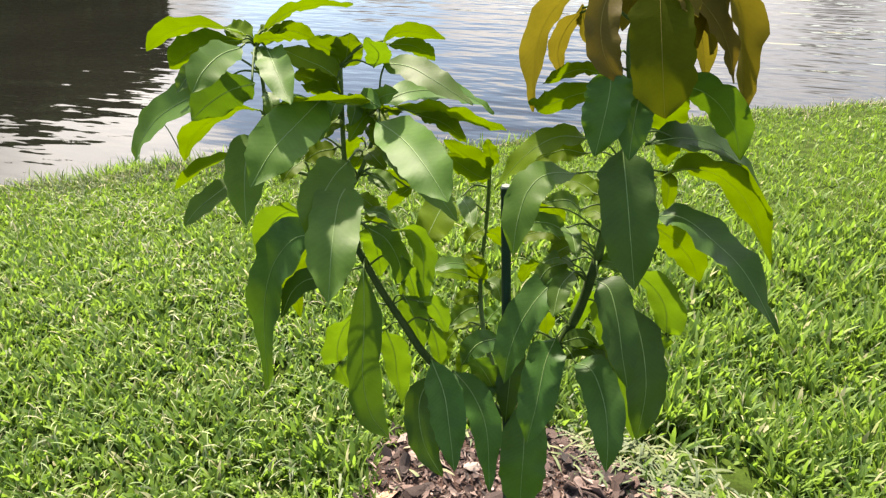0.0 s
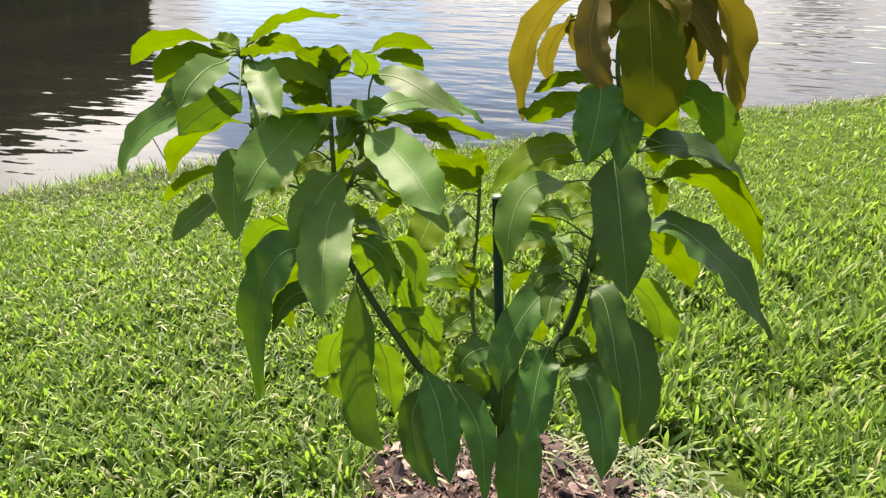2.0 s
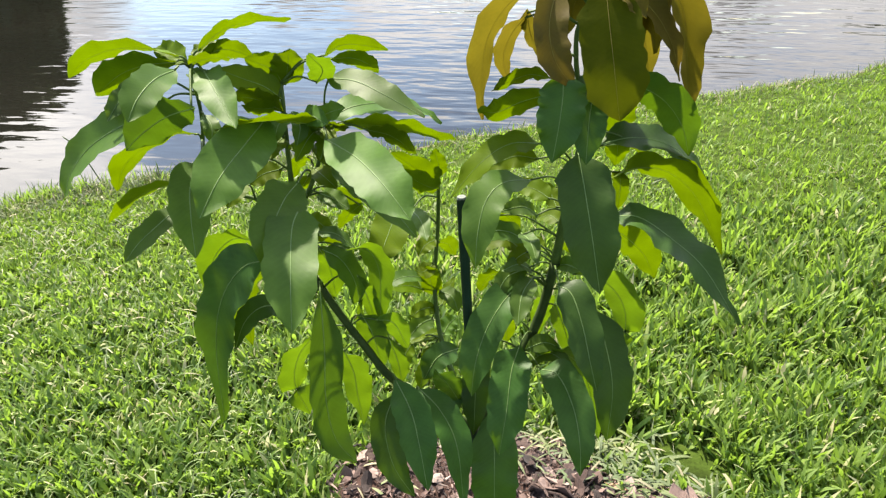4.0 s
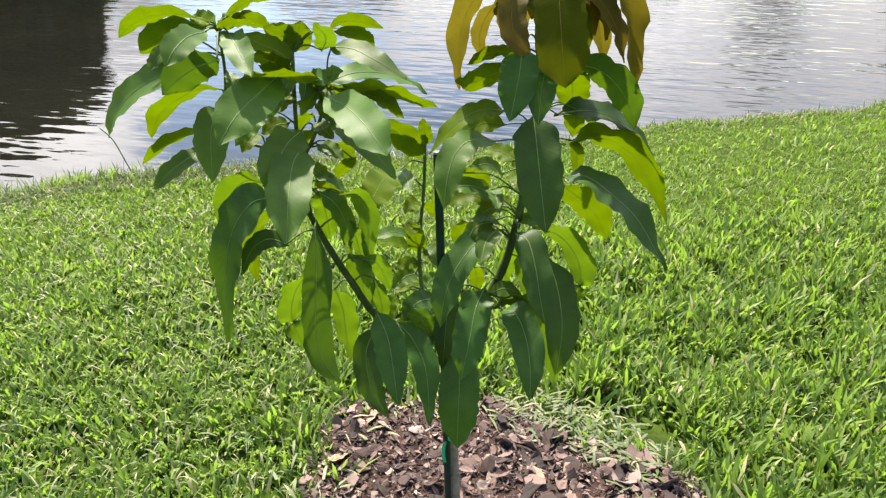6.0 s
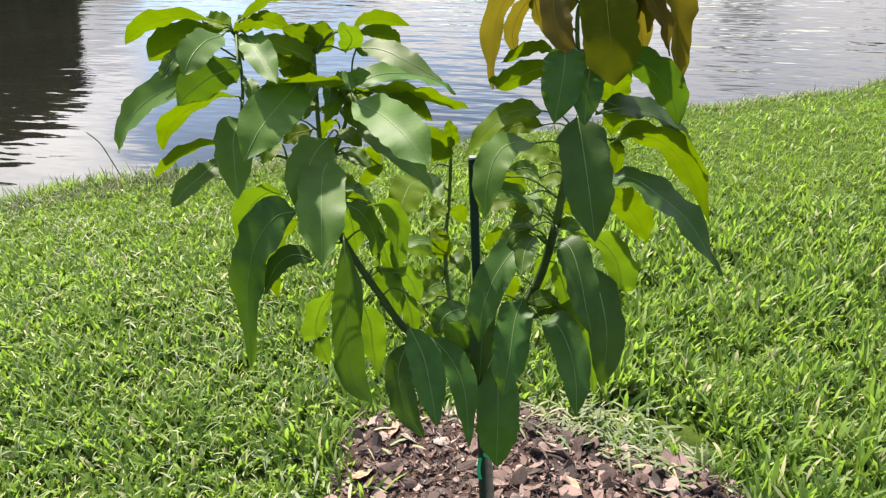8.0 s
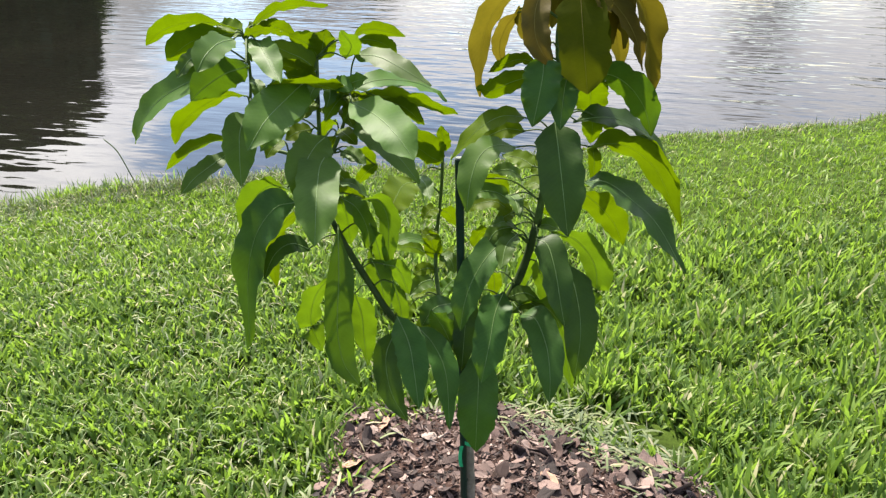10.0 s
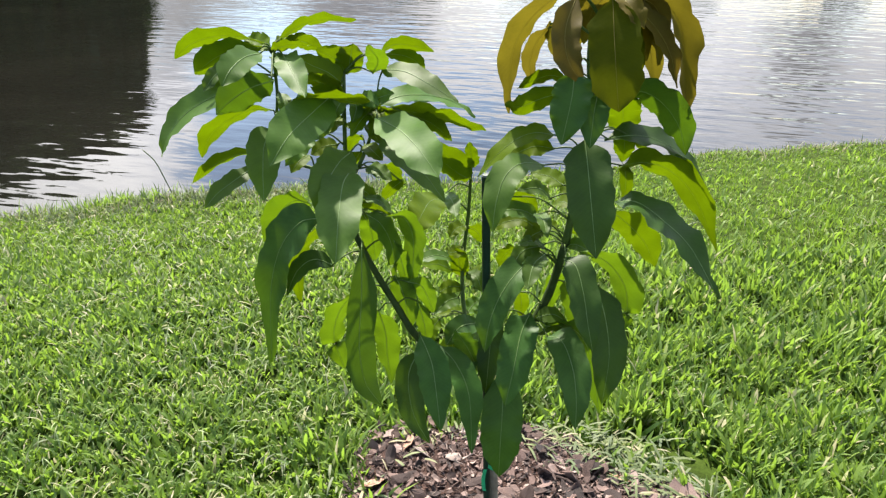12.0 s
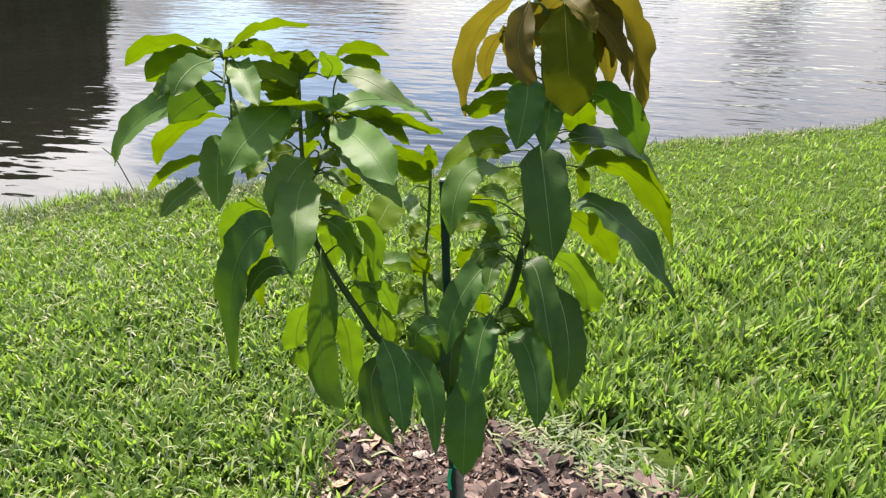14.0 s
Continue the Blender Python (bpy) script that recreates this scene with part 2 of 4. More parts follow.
def ground_material():
    m, t, p, out = material("lawn_soil")
    big, mid, fine = noise_node(t, 0.9, 5.0), noise_node(t, 14.0, 6.0), noise_node(t, 120.0, 5.0)
    c = ramp(t, mid.outputs["Fac"], (0.32, (0.018, 0.028, 0.005)), (0.55, (0.042, 0.068, 0.011)), (0.72, (0.066, 0.098, 0.017))).outputs[0]
    c = mixed(t, 'MULTIPLY', 0.6, c, ramp(t, fine.outputs["Fac"], (0.3, (0.45, 0.45, 0.45)), (0.7, (1, 1, 1))).outputs[0])
    c = mixed(t, 'MULTIPLY', 0.4, c, ramp(t, big.outputs["Fac"], (0.35, (0.65, 0.7, 0.6)), (0.65, (1, 1, 1))).outputs[0])
    t.links.new(c, p.inputs["Base Color"])
    p.inputs["Roughness"].default_value = 1.0
    p.inputs["Specular IOR Level"].default_value = 0.06
    bump(t, mid.outputs["Fac"], 0.6, 0.02, p)
    return m


SOIL_LAWN = ground_material()
MUD = plain("shore_mud", (0.060, 0.050, 0.030), (0.13, 0.11, 0.07), 18, 0.8, 0.004, 0.7)
COMPOST = plain("mulch_soil", (0.026, 0.0145, 0.0110), (0.078, 0.046, 0.037), 40, 0.95, 0.006, 1.0)


def chip_material():
    m, t, p, out = material("bark_chip")
    info = t.nodes.new("ShaderNodeObjectInfo")
    geo = t.nodes.new("ShaderNodeNewGeometry")
    rnd = maths(t, 'FRACT', maths(t, 'ADD', info.outputs["Random"], geo.outputs["Random Per Island"]))
    c = ramp(t, rnd, (0.0, (0.018, 0.012, 0.010)), (0.4, (0.066, 0.038, 0.030)), (0.70, (0.175, 0.112, 0.093)), (0.93, (0.26, 0.187, 0.160)), (1.0, (0.40, 0.32, 0.27))).outputs[0]
    co = t.nodes.new("ShaderNodeTexCoord")
    mp = t.nodes.new("ShaderNodeMapping")
    mp.inputs["Scale"].default_value = (40, 260, 120)
    t.links.new(co.outputs["Object"], mp.inputs["Vector"])
    grain = noise_node(t, 1.0, 5.0, mp.outputs[0])
    blot = noise_node(t, 50.0, 4.0)
    c = mixed(t, 'MULTIPLY', 0.7, c, ramp(t, grain.outputs["Fac"], (0.3, (0.45, 0.42, 0.40)), (0.7, (1, 1, 1))).outputs[0])
    c = mixed(t, 'MULTIPLY', 0.5, c, ramp(t, blot.outputs["Fac"], (0.35, (0.5, 0.5, 0.5)), (0.6, (1, 1, 1))).outputs[0])
    t.links.new(c, p.inputs["Base Color"])
    p.inputs["Roughness"].default_value = 0.85
    bump(t, grain.outputs["Fac"], 0.6, 0.002, p)
    return m


CHIP = chip_material()


def water_material():
    m, t, p, out = material("pond_water")
    co = t.nodes.new("ShaderNodeTexCoord")

    def crests(angle, along, across):
        """Coordinates for waves whose crests run at an angle, so many to the metre along and across."""
        m = t.nodes.new("ShaderNodeMapping")
        m.vector_type = 'TEXTURE'
        m.inputs["Rotation"].default_value = (0, 0, radians(angle))
        m.inputs["Scale"].default_value = (1 / along, 1 / across, 1.0)
        t.links.new(co.outputs["Object"], m.inputs["Vector"])
        return m.outputs[0]

    swell = noise_node(t, 0.62, 1.2, crests(-50, 1.6, 3.2), 0.45)
    ripple = noise_node(t, 1.6, 2.0, crests(-16, 1.15, 3.3), 0.45)
    calm = noise_node(t, 0.16, 3.0)
    # sheltered and smoother below the trees, ruffled in the open
    where = t.nodes.new("ShaderNodeSeparateXYZ")
    t.links.new(co.outputs["Object"], where.inputs[0])
    open_water = t.nodes.new("ShaderNodeMapRange")
    open_water.inputs[1].default_value, open_water.inputs[2].default_value = -2.0, 4.0
    open_water.inputs[3].default_value, open_water.inputs[4].default_value = 0.38, 1.0
    t.links.new(where.outputs[0], open_water.inputs[0])
    amount = maths(t, 'MULTIPLY', ramp(t, calm.outputs["Fac"], (0.40, (0.45, 0.45, 0.45)), (0.60, (1, 1, 1))).outputs[0], open_water.outputs[0])
    h = maths(t, 'ADD', maths(t, 'MULTIPLY', maths(t, 'MULTIPLY', swell.outputs["Fac"], open_water.outputs[0]), 0.75), maths(t, 'MULTIPLY', maths(t, 'MULTIPLY', ripple.outputs["Fac"], amount), 2.1))
    bump(t, h, 1.0, 0.0145, p)
    murk = noise_node(t, 0.4, 3.0)
    t.links.new(ramp(t, murk.outputs["Fac"], (0.3, (0.0045, 0.0046, 0.0036)), (0.7, (0.0085, 0.0082, 0.0062))).outputs[0], p.inputs["Base Color"])
    p.inputs["Roughness"].default_value = 0.03
    p.inputs["IOR"].default_value = 1.33
    return m


WATER = water_material()
TREE_BARK = plain("tree_bark", (0.05, 0.04, 0.03), (0.14, 0.11, 0.08), 3, 0.9, 0.02, 0.8)
TREE_LEAF = grass_material("tree_foliage", (0.022, 0.042, 0.016), (0.055, 0.088, 0.030), (0.08, 0.10, 0.03), (0.05, 0.09, 0.02), 0.2, 0.9)


# ---------------------------------------------------------------- builders
def mesh_from(name, verts, faces, mat, smooth=False):
    me = bpy.data.meshes.new(name)
    me.from_pydata([tuple(v) for v in verts], [], faces)
    me.materials.append(mat)
    if smooth:
        me.polygons.foreach_set("use_smooth", [True] * len(me.polygons))
    me.update()
    return me


def child(name, me, parent, label=""):
    ob = new(name, me)
    ob.parent = parent
    if label:
        ob["label"] = label
    return ob


def thing(name, label, category, group="", at=(0, 0, 0)):
    ob = new(name)
    ob.location = at
    return tagged(ob, label, category, group)


def tube(points, radii, sides=8, cap=True):
    """A round rod through the points: verts and faces."""
    pts = [Vector(p) for p in points]
    verts, faces = [], []
    ref = Vector((0.31, 0.87, 0.12)).normalized()
    for i, p in enumerate(pts):
        d = (pts[min(i + 1, len(pts) - 1)] - pts[max(i - 1, 0)]).normalized()
        a = d.cross(ref).normalized()
        b = d.cross(a)
        for k in range(sides):
            w = 2 * math.pi * k / sides
            verts.append(p + (a * math.cos(w) + b * math.sin(w)) * radii[i])
    for i in range(len(pts) - 1):
        for k in range(sides):
            n = (k + 1) % sides
            faces.append((i * sides + k, i * sides + n, (i + 1) * sides + n, (i + 1) * sides + k))
    if cap:
        faces.append(tuple(range(sides - 1, -1, -1)))
        faces.append(tuple(range((len(pts) - 1) * sides, len(pts) * sides)))
    return verts, faces


def smooth_line(points, steps):
    """Catmull-Rom points through the given ones."""
    p = [Vector(v) for v in points]
    p = [p[0] * 2 - p[1]] + p + [p[-1] * 2 - p[-2]]
    out = []
    for i in range(1, len(p) - 2):
        for s in range(steps):
            u = s / steps
            out.append(0.5 * (2 * p[i] + (p[i + 1] - p[i - 1]) * u + (2 * p[i - 1] - 5 * p[i] + 4 * p[i + 1] - p[i + 2]) * u * u
                              + (3 * p[i] - p[i - 1] - 3 * p[i + 1] + p[i + 2]) * u ** 3))
    out.append(p[-2])
    return out


# ---------------------------------------------------------------- ground and water
WATER_Z = -0.31


def shore_y(x):
    return 4.62 + 0.257 * x + 0.03 * np.maximum(x - 1.5, 0) * np.clip(x - 1.5, 0, 4)


def shore_s(x, y):
    """Metres past the pond's edge (negative: on the lawn)."""
    wob = 0.05 * np.sin(x * 2.1 + 0.5) + 0.035 * np.sin(x * 5.3 + 1.0) + 0.02 * np.sin(x * 11.0)
    return (y - shore_y(x)) * 0.9685 + wob


def land(x, y):
    """Height of the ground."""
    s = shore_s(x, y)
    bank = -0.05 - 0.235 * np.clip((s + 2.3) / 2.3, 0, 1) ** 1.6
    edge = np.clip(s / 0.12, 0, 1)
    bank = bank - 0.16 * edge * edge * (3 - 2 * edge) - np.clip((s - 0.1) * 0.35, 0, 1.6)
    # the far bank, nearer on one side
    far = np.where(x < -6, 26.0, 62.0) + 6 * np.sin(x * 0.06)
    back = np.clip((s - far) / 5.0, 0, 1)
    rolls = 0.012 * np.sin(x * 1.7 + y * 0.8) + 0.008 * np.sin(y * 2.9 - x)
    side = np.clip((np.abs(x) - 120) / 20, 0, 1) * (s > 0)
    return np.maximum(bank + 2.3 * np.maximum(back * back * (3 - 2 * back), side), -1.9) + rolls


def grid_mesh(name, xs, ys, mat, mats=(), pick=None):
    gx, gy = np.meshgrid(xs, ys)
    gz = land(gx, gy)
    nx, ny = len(xs), len(ys)
    verts = np.stack([gx.ravel(), gy.ravel(), gz.ravel()], 1)
    i = np.arange(nx * ny).reshape(ny, nx)
    quads = np.stack([i[:-1, :-1].ravel(), i[:-1, 1:].ravel(), i[1:, 1:].ravel(), i[1:, :-1].ravel()], 1)
    me = bpy.data.meshes.new(name)
    me.from_pydata(verts.tolist(), [], quads.tolist())
    for one in (mat, *mats):
        me.materials.append(one)
    me.polygons.foreach_set("use_smooth", [True] * len(me.polygons))
    if pick is not None:
        c = verts[quads].mean(1)
        me.polygons.foreach_set("material_index", pick(c[:, 0], c[:, 1]).astype(int))
    me.update()
    return me


xs = np.concatenate([[-2500, -1200, -600, -300, -200], np.linspace(-150, -12, 36), np.linspace(-11, -4.2, 30), np.linspace(-4, 5, 150),
                     np.linspace(5.3, 14, 30), np.linspace(16, 150, 32), [200, 300, 600, 1200, 2500]])
ys = np.concatenate([[-2500, -1200, -600, -300, -150, -80, -40, -20], np.linspace(-12, 0.0, 24), np.linspace(0.1, 3.4, 40), np.linspace(3.45, 6.4, 80),
                     np.linspace(6.8, 20, 24), np.linspace(22, 120, 60), [150, 200, 300, 600, 1200, 2500]])
tagged(new("ground", grid_mesh("ground", xs, ys, SOIL_LAWN, (MUD,), lambda x, y: (shore_s(x, y) > -0.03) & (shore_s(x, y) < 24))),
       "green lawn ground sloping gently down to a pond", "ground", kind="structure")
pond = mesh_from("water", [(-150, -60, WATER_Z), (150, -60, WATER_Z), (150, 110, WATER_Z), (-150, 110, WATER_Z)], [(0, 1, 2, 3)], WATER)
tagged(new("water", pond), "rippled pond water mirroring clouds and dark trees", "water", kind="structure")


# ---------------------------------------------------------------- the sapling
sapling = thing("mango_sapling", "young mango tree with drooping green and yellowed leaves beside a stake", "tree", at=(0.212, 1.2, 0.0))
BASE = Vector((0.212, 1.2, 0.0))


NODES = []          # places along the wood where stalks may spring


def stem(name, points, r0, r1, mat, label="", steps=5):
    line = smooth_line(points, steps)
    n = len(line)
    radii = [(r0 + (r1 - r0) * i / (n - 1)) * (1 + 0.05 * math.sin(i * 2.3)) for i in range(n)]
    v, f = tube([p - BASE for p in line], radii, 10)
    NODES.extend(p - BASE for p in smooth_line(points, 2))
    return child(name, mesh_from(name, v, f, mat, True), sapling, label)


stem("trunk", [(0.220, 1.200, 0.001), (0.216, 1.200, 0.126), (0.212, 1.200, 0.227), (0.205, 1.200, 0.385), (0.201, 1.200, 0.474)], 0.0135, 0.0105, BARK, "slender grey-brown trunk")
stem("branch", [(0.203, 1.200, 0.452), (0.132, 1.200, 0.509), (0.049, 1.200, 0.585), (0.003, 1.205, 0.662), (-0.041, 1.210, 0.743), (-0.075, 1.220, 0.813)], 0.0088, 0.0058, LIMB)
stem("branch", [(-0.073, 1.220, 0.807), (-0.085, 1.230, 0.898), (-0.088, 1.240, 0.986), (-0.086, 1.260, 1.120)], 0.0056, 0.0034, STEM)
stem("twig", [(-0.085, 1.230, 0.910), (-0.050, 1.240, 0.975), (-0.026, 1.240, 1.047)], 0.0042, 0.003, STEM)
stem("twig", [(-0.087, 1.235, 0.911), (-0.151, 1.250, 0.936), (-0.198, 1.255, 0.952), (-0.220, 1.250, 1.000), (-0.208, 1.240, 1.078), (-0.205, 1.225, 1.158)], 0.0036, 0.0028, STEM)
stem("branch", [(0.207, 1.210, 0.431), (0.170, 1.290, 0.490), (0.146, 1.360, 0.553), (0.140, 1.420, 0.641), (0.152, 1.420, 0.782), (0.156, 1.410, 0.897)], 0.006, 0.0034, STEM)
stem("branch", [(0.206, 1.200, 0.452), (0.240, 1.200, 0.532), (0.285, 1.205, 0.625), (0.316, 1.210, 0.702), (0.339, 1.215, 0.800)], 0.0105, 0.0080, LIMB)
stem("branch", [(0.338, 1.215, 0.794), (0.352, 1.215, 0.895), (0.363, 1.205, 0.977), (0.371, 1.200, 1.063), (0.363, 1.210, 1.122)], 0.0080, 0.0055, STEM)
stem("twig", [(0.361, 1.210, 1.101), (0.354, 1.210, 1.148), (0.357, 1.215, 1.195), (0.389, 1.220, 1.245)], 0.004, 0.0032, STEM)

RNG = random.Random(7)


def leaf(mat, rib, width, turn):
    """A long leaf: a rib that bends through the given places from base to tip, a wavy blade of that width,
    turned about its rib by degrees, and a stalk."""
    line = [Vector(p) - BASE for p in rib]
    n, half = 20, 4
    span = len(line) - 1
    fine = smooth_line(line, 40)
    centre = [fine[min(len(fine) - 1, round(i / n * 40 * span))] for i in range(n + 1)]
    phase, wave = RNG.uniform(0, 6.28), RNG.uniform(0.035, 0.095)
    fold, twist = RNG.uniform(0.08, 0.26), RNG.uniform(-0.25, 0.25)
    if mat in (YELLOW, BROWN):
        wave, fold = wave * 1.0, fold * 1.5
    elif mat is OLIVE:
        wave *= 0.4
    fat = 0.27 if mat is OLIVE else RNG.uniform(0.36, 0.52)
    verts, uvs, ribs, rad = [], [], [], []
    chord = (line[-1] - line[0]).normalized()
    flat = chord.cross(Vector((0, 0, 1))).normalized()
    way = [(centre[min(i + 1, n)] - centre[max(i - 1, 0)]).normalized() for i in range(n + 1)]
    level = [None] * (n + 1)
    middle = n // 2
    level[middle] = (flat - way[middle] * flat.dot(way[middle])).normalized()
    for i in range(middle + 1, n + 1):
        level[i] = (level[i - 1] - way[i] * level[i - 1].dot(way[i])).normalized()
    for i in range(middle - 1, -1, -1):
        level[i] = (level[i + 1] - way[i] * level[i + 1].dot(way[i])).normalized()
    for i in range(n + 1):
        u = i / n
        p, d, a0 = centre[i], way[i], level[i]
        a1 = a0.cross(d)
        w = radians(turn) + twist * (u - 0.5)
        side = a0 * math.cos(w) + a1 * math.sin(w)
        up = side.cross(d)
        if up.z < 0:
            up, side = -up, -side
        v = max(0.0, (u - 0.03) / 0.97)
        rise, fall = min(1.0, v / 0.26), min(1.0, (1 - v) / fat)
        wide = 0.5 * width * math.sin(rise * math.pi / 2) ** 0.8 * math.sin(fall * math.pi / 2) ** 0.92 + (0.0008 if v > 0 else 0.0006)
        for k in range(-half, half + 1):
            q = k / half
            edge = wave * width * abs(q) ** 2 * (math.sin(u * 21 + phase + (2.0 if k > 0 else 0.0)) + 0.45 * math.sin(u * 47 + 2 * phase + k))
            verts.append(p + side * (wide * q * (1 + 0.04 * math.sin(u * 43 + phase * k) + 0.03 * math.sin(u * 91 + k))) + up * (fold * wide * abs(q) ** 1.3 + edge))
            uvs.append((u, 0.5 + q * 0.5))
        ribs.append(p + up * 0.0002)
        rad.append((0.0010 if mat in (MATURE, OLD_SHADED) else 0.0006) * (1 - 0.7 * u))
    cols = 2 * half + 1
    faces = [(i * cols + k, i * cols + k + 1, (i + 1) * cols + k + 1, (i + 1) * cols + k) for i in range(n) for k in range(cols - 1)]
    me = mesh_from("leaf", verts, faces, mat, True)
    layer = me.uv_layers.new(name="UVMap")
    for loop in me.loops:
        layer.data[loop.index].uv = uvs[loop.vertex_index]
    ob = child("leaf", me, sapling)
    # the stalk, from the nearest place on the wood a little below the blade
    b = line[0]
    spring = min(NODES, key=lambda q: (q - b - Vector((0, 0, -0.012))).length)
    if (spring - b).length > 0.008:
        sag = (spring + b) / 2 + Vector((0, 0, 0.004 + 0.12 * (spring - b).length))
        v, f = tube(smooth_line([spring, sag, b + way[0] * 0.006], 4), [0.0022, 0.002, 0.0018, 0.0017, 0.0016, 0.0016, 0.0016, 0.0016, 0.0017], 6)
        child("stalk", mesh_from("stalk", v, f, STEM, True), ob)
    v, f = tube(ribs, rad, 5)
    child("midrib", mesh_from("midrib", v, f, RIB if mat in (MATURE, OLD_SHADED, YOUNG) else RIB_YELLOW, True), ob)
    return ob


# left whorl
leaf(YOUNG, [(-0.215, 1.210, 1.179), (-0.268, 1.238, 1.187), (-0.321, 1.259, 1.183), (-0.369, 1.273, 1.166), (-0.403, 1.280, 1.140)], 0.051, -32)
leaf(YOUNG, [(-0.217, 1.200, 1.175), (-0.265, 1.230, 1.166), (-0.310, 1.252, 1.151), (-0.345, 1.265, 1.129), (-0.365, 1.270, 1.113)], 0.054, -48)
leaf(MATURE, [(-0.217, 1.190, 1.167), (-0.231, 1.135, 1.170), (-0.243, 1.088, 1.159), (-0.252, 1.060, 1.138)], 0.045, 36)
leaf(MATURE, [(-0.282, 1.220, 1.144), (-0.303, 1.195, 1.128), (-0.324, 1.180, 1.101)], 0.029, 28)
leaf(MATURE, [(-0.255, 1.170, 1.110), (-0.304, 1.180, 1.094), (-0.363, 1.191, 1.060), (-0.405, 1.197, 1.016), (-0.424, 1.200, 0.975)], 0.062, 44)
leaf(OLD_SHADED, [(-0.177, 1.100, 1.139), (-0.221, 1.119, 1.123), (-0.261, 1.133, 1.098), (-0.293, 1.140, 1.072)], 0.060, -64)
leaf(YOUNG, [(-0.190, 1.220, 1.184), (-0.160, 1.239, 1.204), (-0.121, 1.256, 1.214), (-0.060, 1.270, 1.211)], 0.038, 36)
leaf(YOUNG, [(-0.204, 1.210, 1.168), (-0.167, 1.185, 1.181), (-0.129, 1.170, 1.183)], 0.028, 36)
leaf(YOUNG, [(-0.191, 1.220, 1.174), (-0.160, 1.256, 1.176), (-0.123, 1.280, 1.156)], 0.032, 56)
leaf(MATURE, [(-0.180, 1.190, 1.165), (-0.157, 1.138, 1.153), (-0.123, 1.070, 1.118)], 0.045, -16)
leaf(YOUNG, [(-0.219, 1.240, 1.054), (-0.269, 1.261, 1.048), (-0.320, 1.280, 1.021), (-0.361, 1.293, 0.987), (-0.385, 1.300, 0.942)], 0.058, -24)
leaf(YOUNG, [(-0.251, 1.250, 0.970), (-0.302, 1.266, 0.959), (-0.353, 1.280, 0.935), (-0.410, 1.290, 0.889)], 0.050, -28)
leaf(MATURE, [(-0.249, 1.200, 0.960), (-0.280, 1.158, 0.945), (-0.306, 1.132, 0.929), (-0.328, 1.120, 0.905)], 0.036, 28)
leaf(YOUNG, [(-0.208, 1.220, 1.168), (-0.237, 1.253, 1.176), (-0.267, 1.270, 1.178)], 0.034, 40)
leaf(MATURE, [(-0.198, 1.200, 1.164), (-0.180, 1.167, 1.157), (-0.180, 1.140, 1.138)], 0.027, -4)

# main whorl
leaf(YOUNG, [(-0.086, 1.250, 1.099), (-0.110, 1.246, 1.121), (-0.140, 1.242, 1.136), (-0.173, 1.240, 1.153)], 0.041, 56)
leaf(YOUNG, [(-0.083, 1.265, 1.115), (-0.095, 1.257, 1.142), (-0.132, 1.250, 1.163)], 0.048, -68)
leaf(YOUNG, [(-0.080, 1.265, 1.115), (-0.073, 1.256, 1.142), (-0.065, 1.250, 1.174)], 0.050, 32)
leaf(YOUNG, [(-0.086, 1.250, 1.078), (-0.110, 1.234, 1.100), (-0.134, 1.224, 1.112), (-0.155, 1.220, 1.116)], 0.033, -60)
leaf(YOUNG, [(-0.026, 1.220, 1.062), (-0.071, 1.174, 1.089), (-0.111, 1.142, 1.101), (-0.162, 1.120, 1.101)], 0.047, -24)
leaf(MATURE, [(-0.101, 1.190, 1.092), (-0.123, 1.117, 1.080), (-0.149, 1.043, 1.061), (-0.171, 1.000, 1.027)], 0.075, 32)
leaf(MATURE, [(-0.188, 1.140, 1.047), (-0.202, 1.100, 1.035), (-0.198, 1.053, 1.004), (-0.193, 1.020, 0.959)], 0.055, 16)
leaf(MATURE, [(-0.112, 1.220, 1.081), (-0.114, 1.202, 1.048), (-0.131, 1.190, 1.012)], 0.034, 24)
leaf(MATURE, [(-0.142, 1.220, 1.014), (-0.164, 1.197, 0.996), (-0.191, 1.180, 0.965)], 0.035, 40)
leaf(YOUNG, [(-0.099, 1.240, 0.989), (-0.127, 1.227, 0.988), (-0.150, 1.220, 0.975)], 0.033, 40)
leaf(MATURE, [(-0.065, 1.160, 1.000), (-0.082, 1.115, 0.993), (-0.095, 1.064, 0.973), (-0.103, 1.020, 0.928)], 0.065, 28)
leaf(MATURE, [(-0.061, 1.110, 0.982), (-0.069, 1.065, 0.971), (-0.067, 0.986, 0.940), (-0.066, 0.930, 0.889)], 0.071, 8)
leaf(MATURE, [(-0.032, 1.250, 1.120), (-0.016, 1.203, 1.153), (-0.030, 1.170, 1.184)], 0.036, 0)
leaf(YOUNG, [(-0.021, 1.260, 1.156), (0.009, 1.282, 1.167), (0.040, 1.298, 1.162), (0.079, 1.310, 1.150)], 0.033, 52)
leaf(YOUNG, [(-0.008, 1.250, 1.156), (0.024, 1.278, 1.148), (0.045, 1.292, 1.135), (0.062, 1.300, 1.118)], 0.032, 48)
leaf(MATURE, [(-0.016, 1.240, 1.130), (0.029, 1.202, 1.134), (0.070, 1.168, 1.122), (0.125, 1.140, 1.095)], 0.047, -24)
leaf(MATURE, [(-0.023, 1.240, 1.064), (0.018, 1.267, 1.075), (0.071, 1.293, 1.070), (0.121, 1.311, 1.052), (0.160, 1.320, 1.021)], 0.054, -20)
leaf(MATURE, [(-0.051, 1.240, 1.053), (-0.020, 1.213, 1.083), (0.011, 1.200, 1.096)], 0.031, -56)
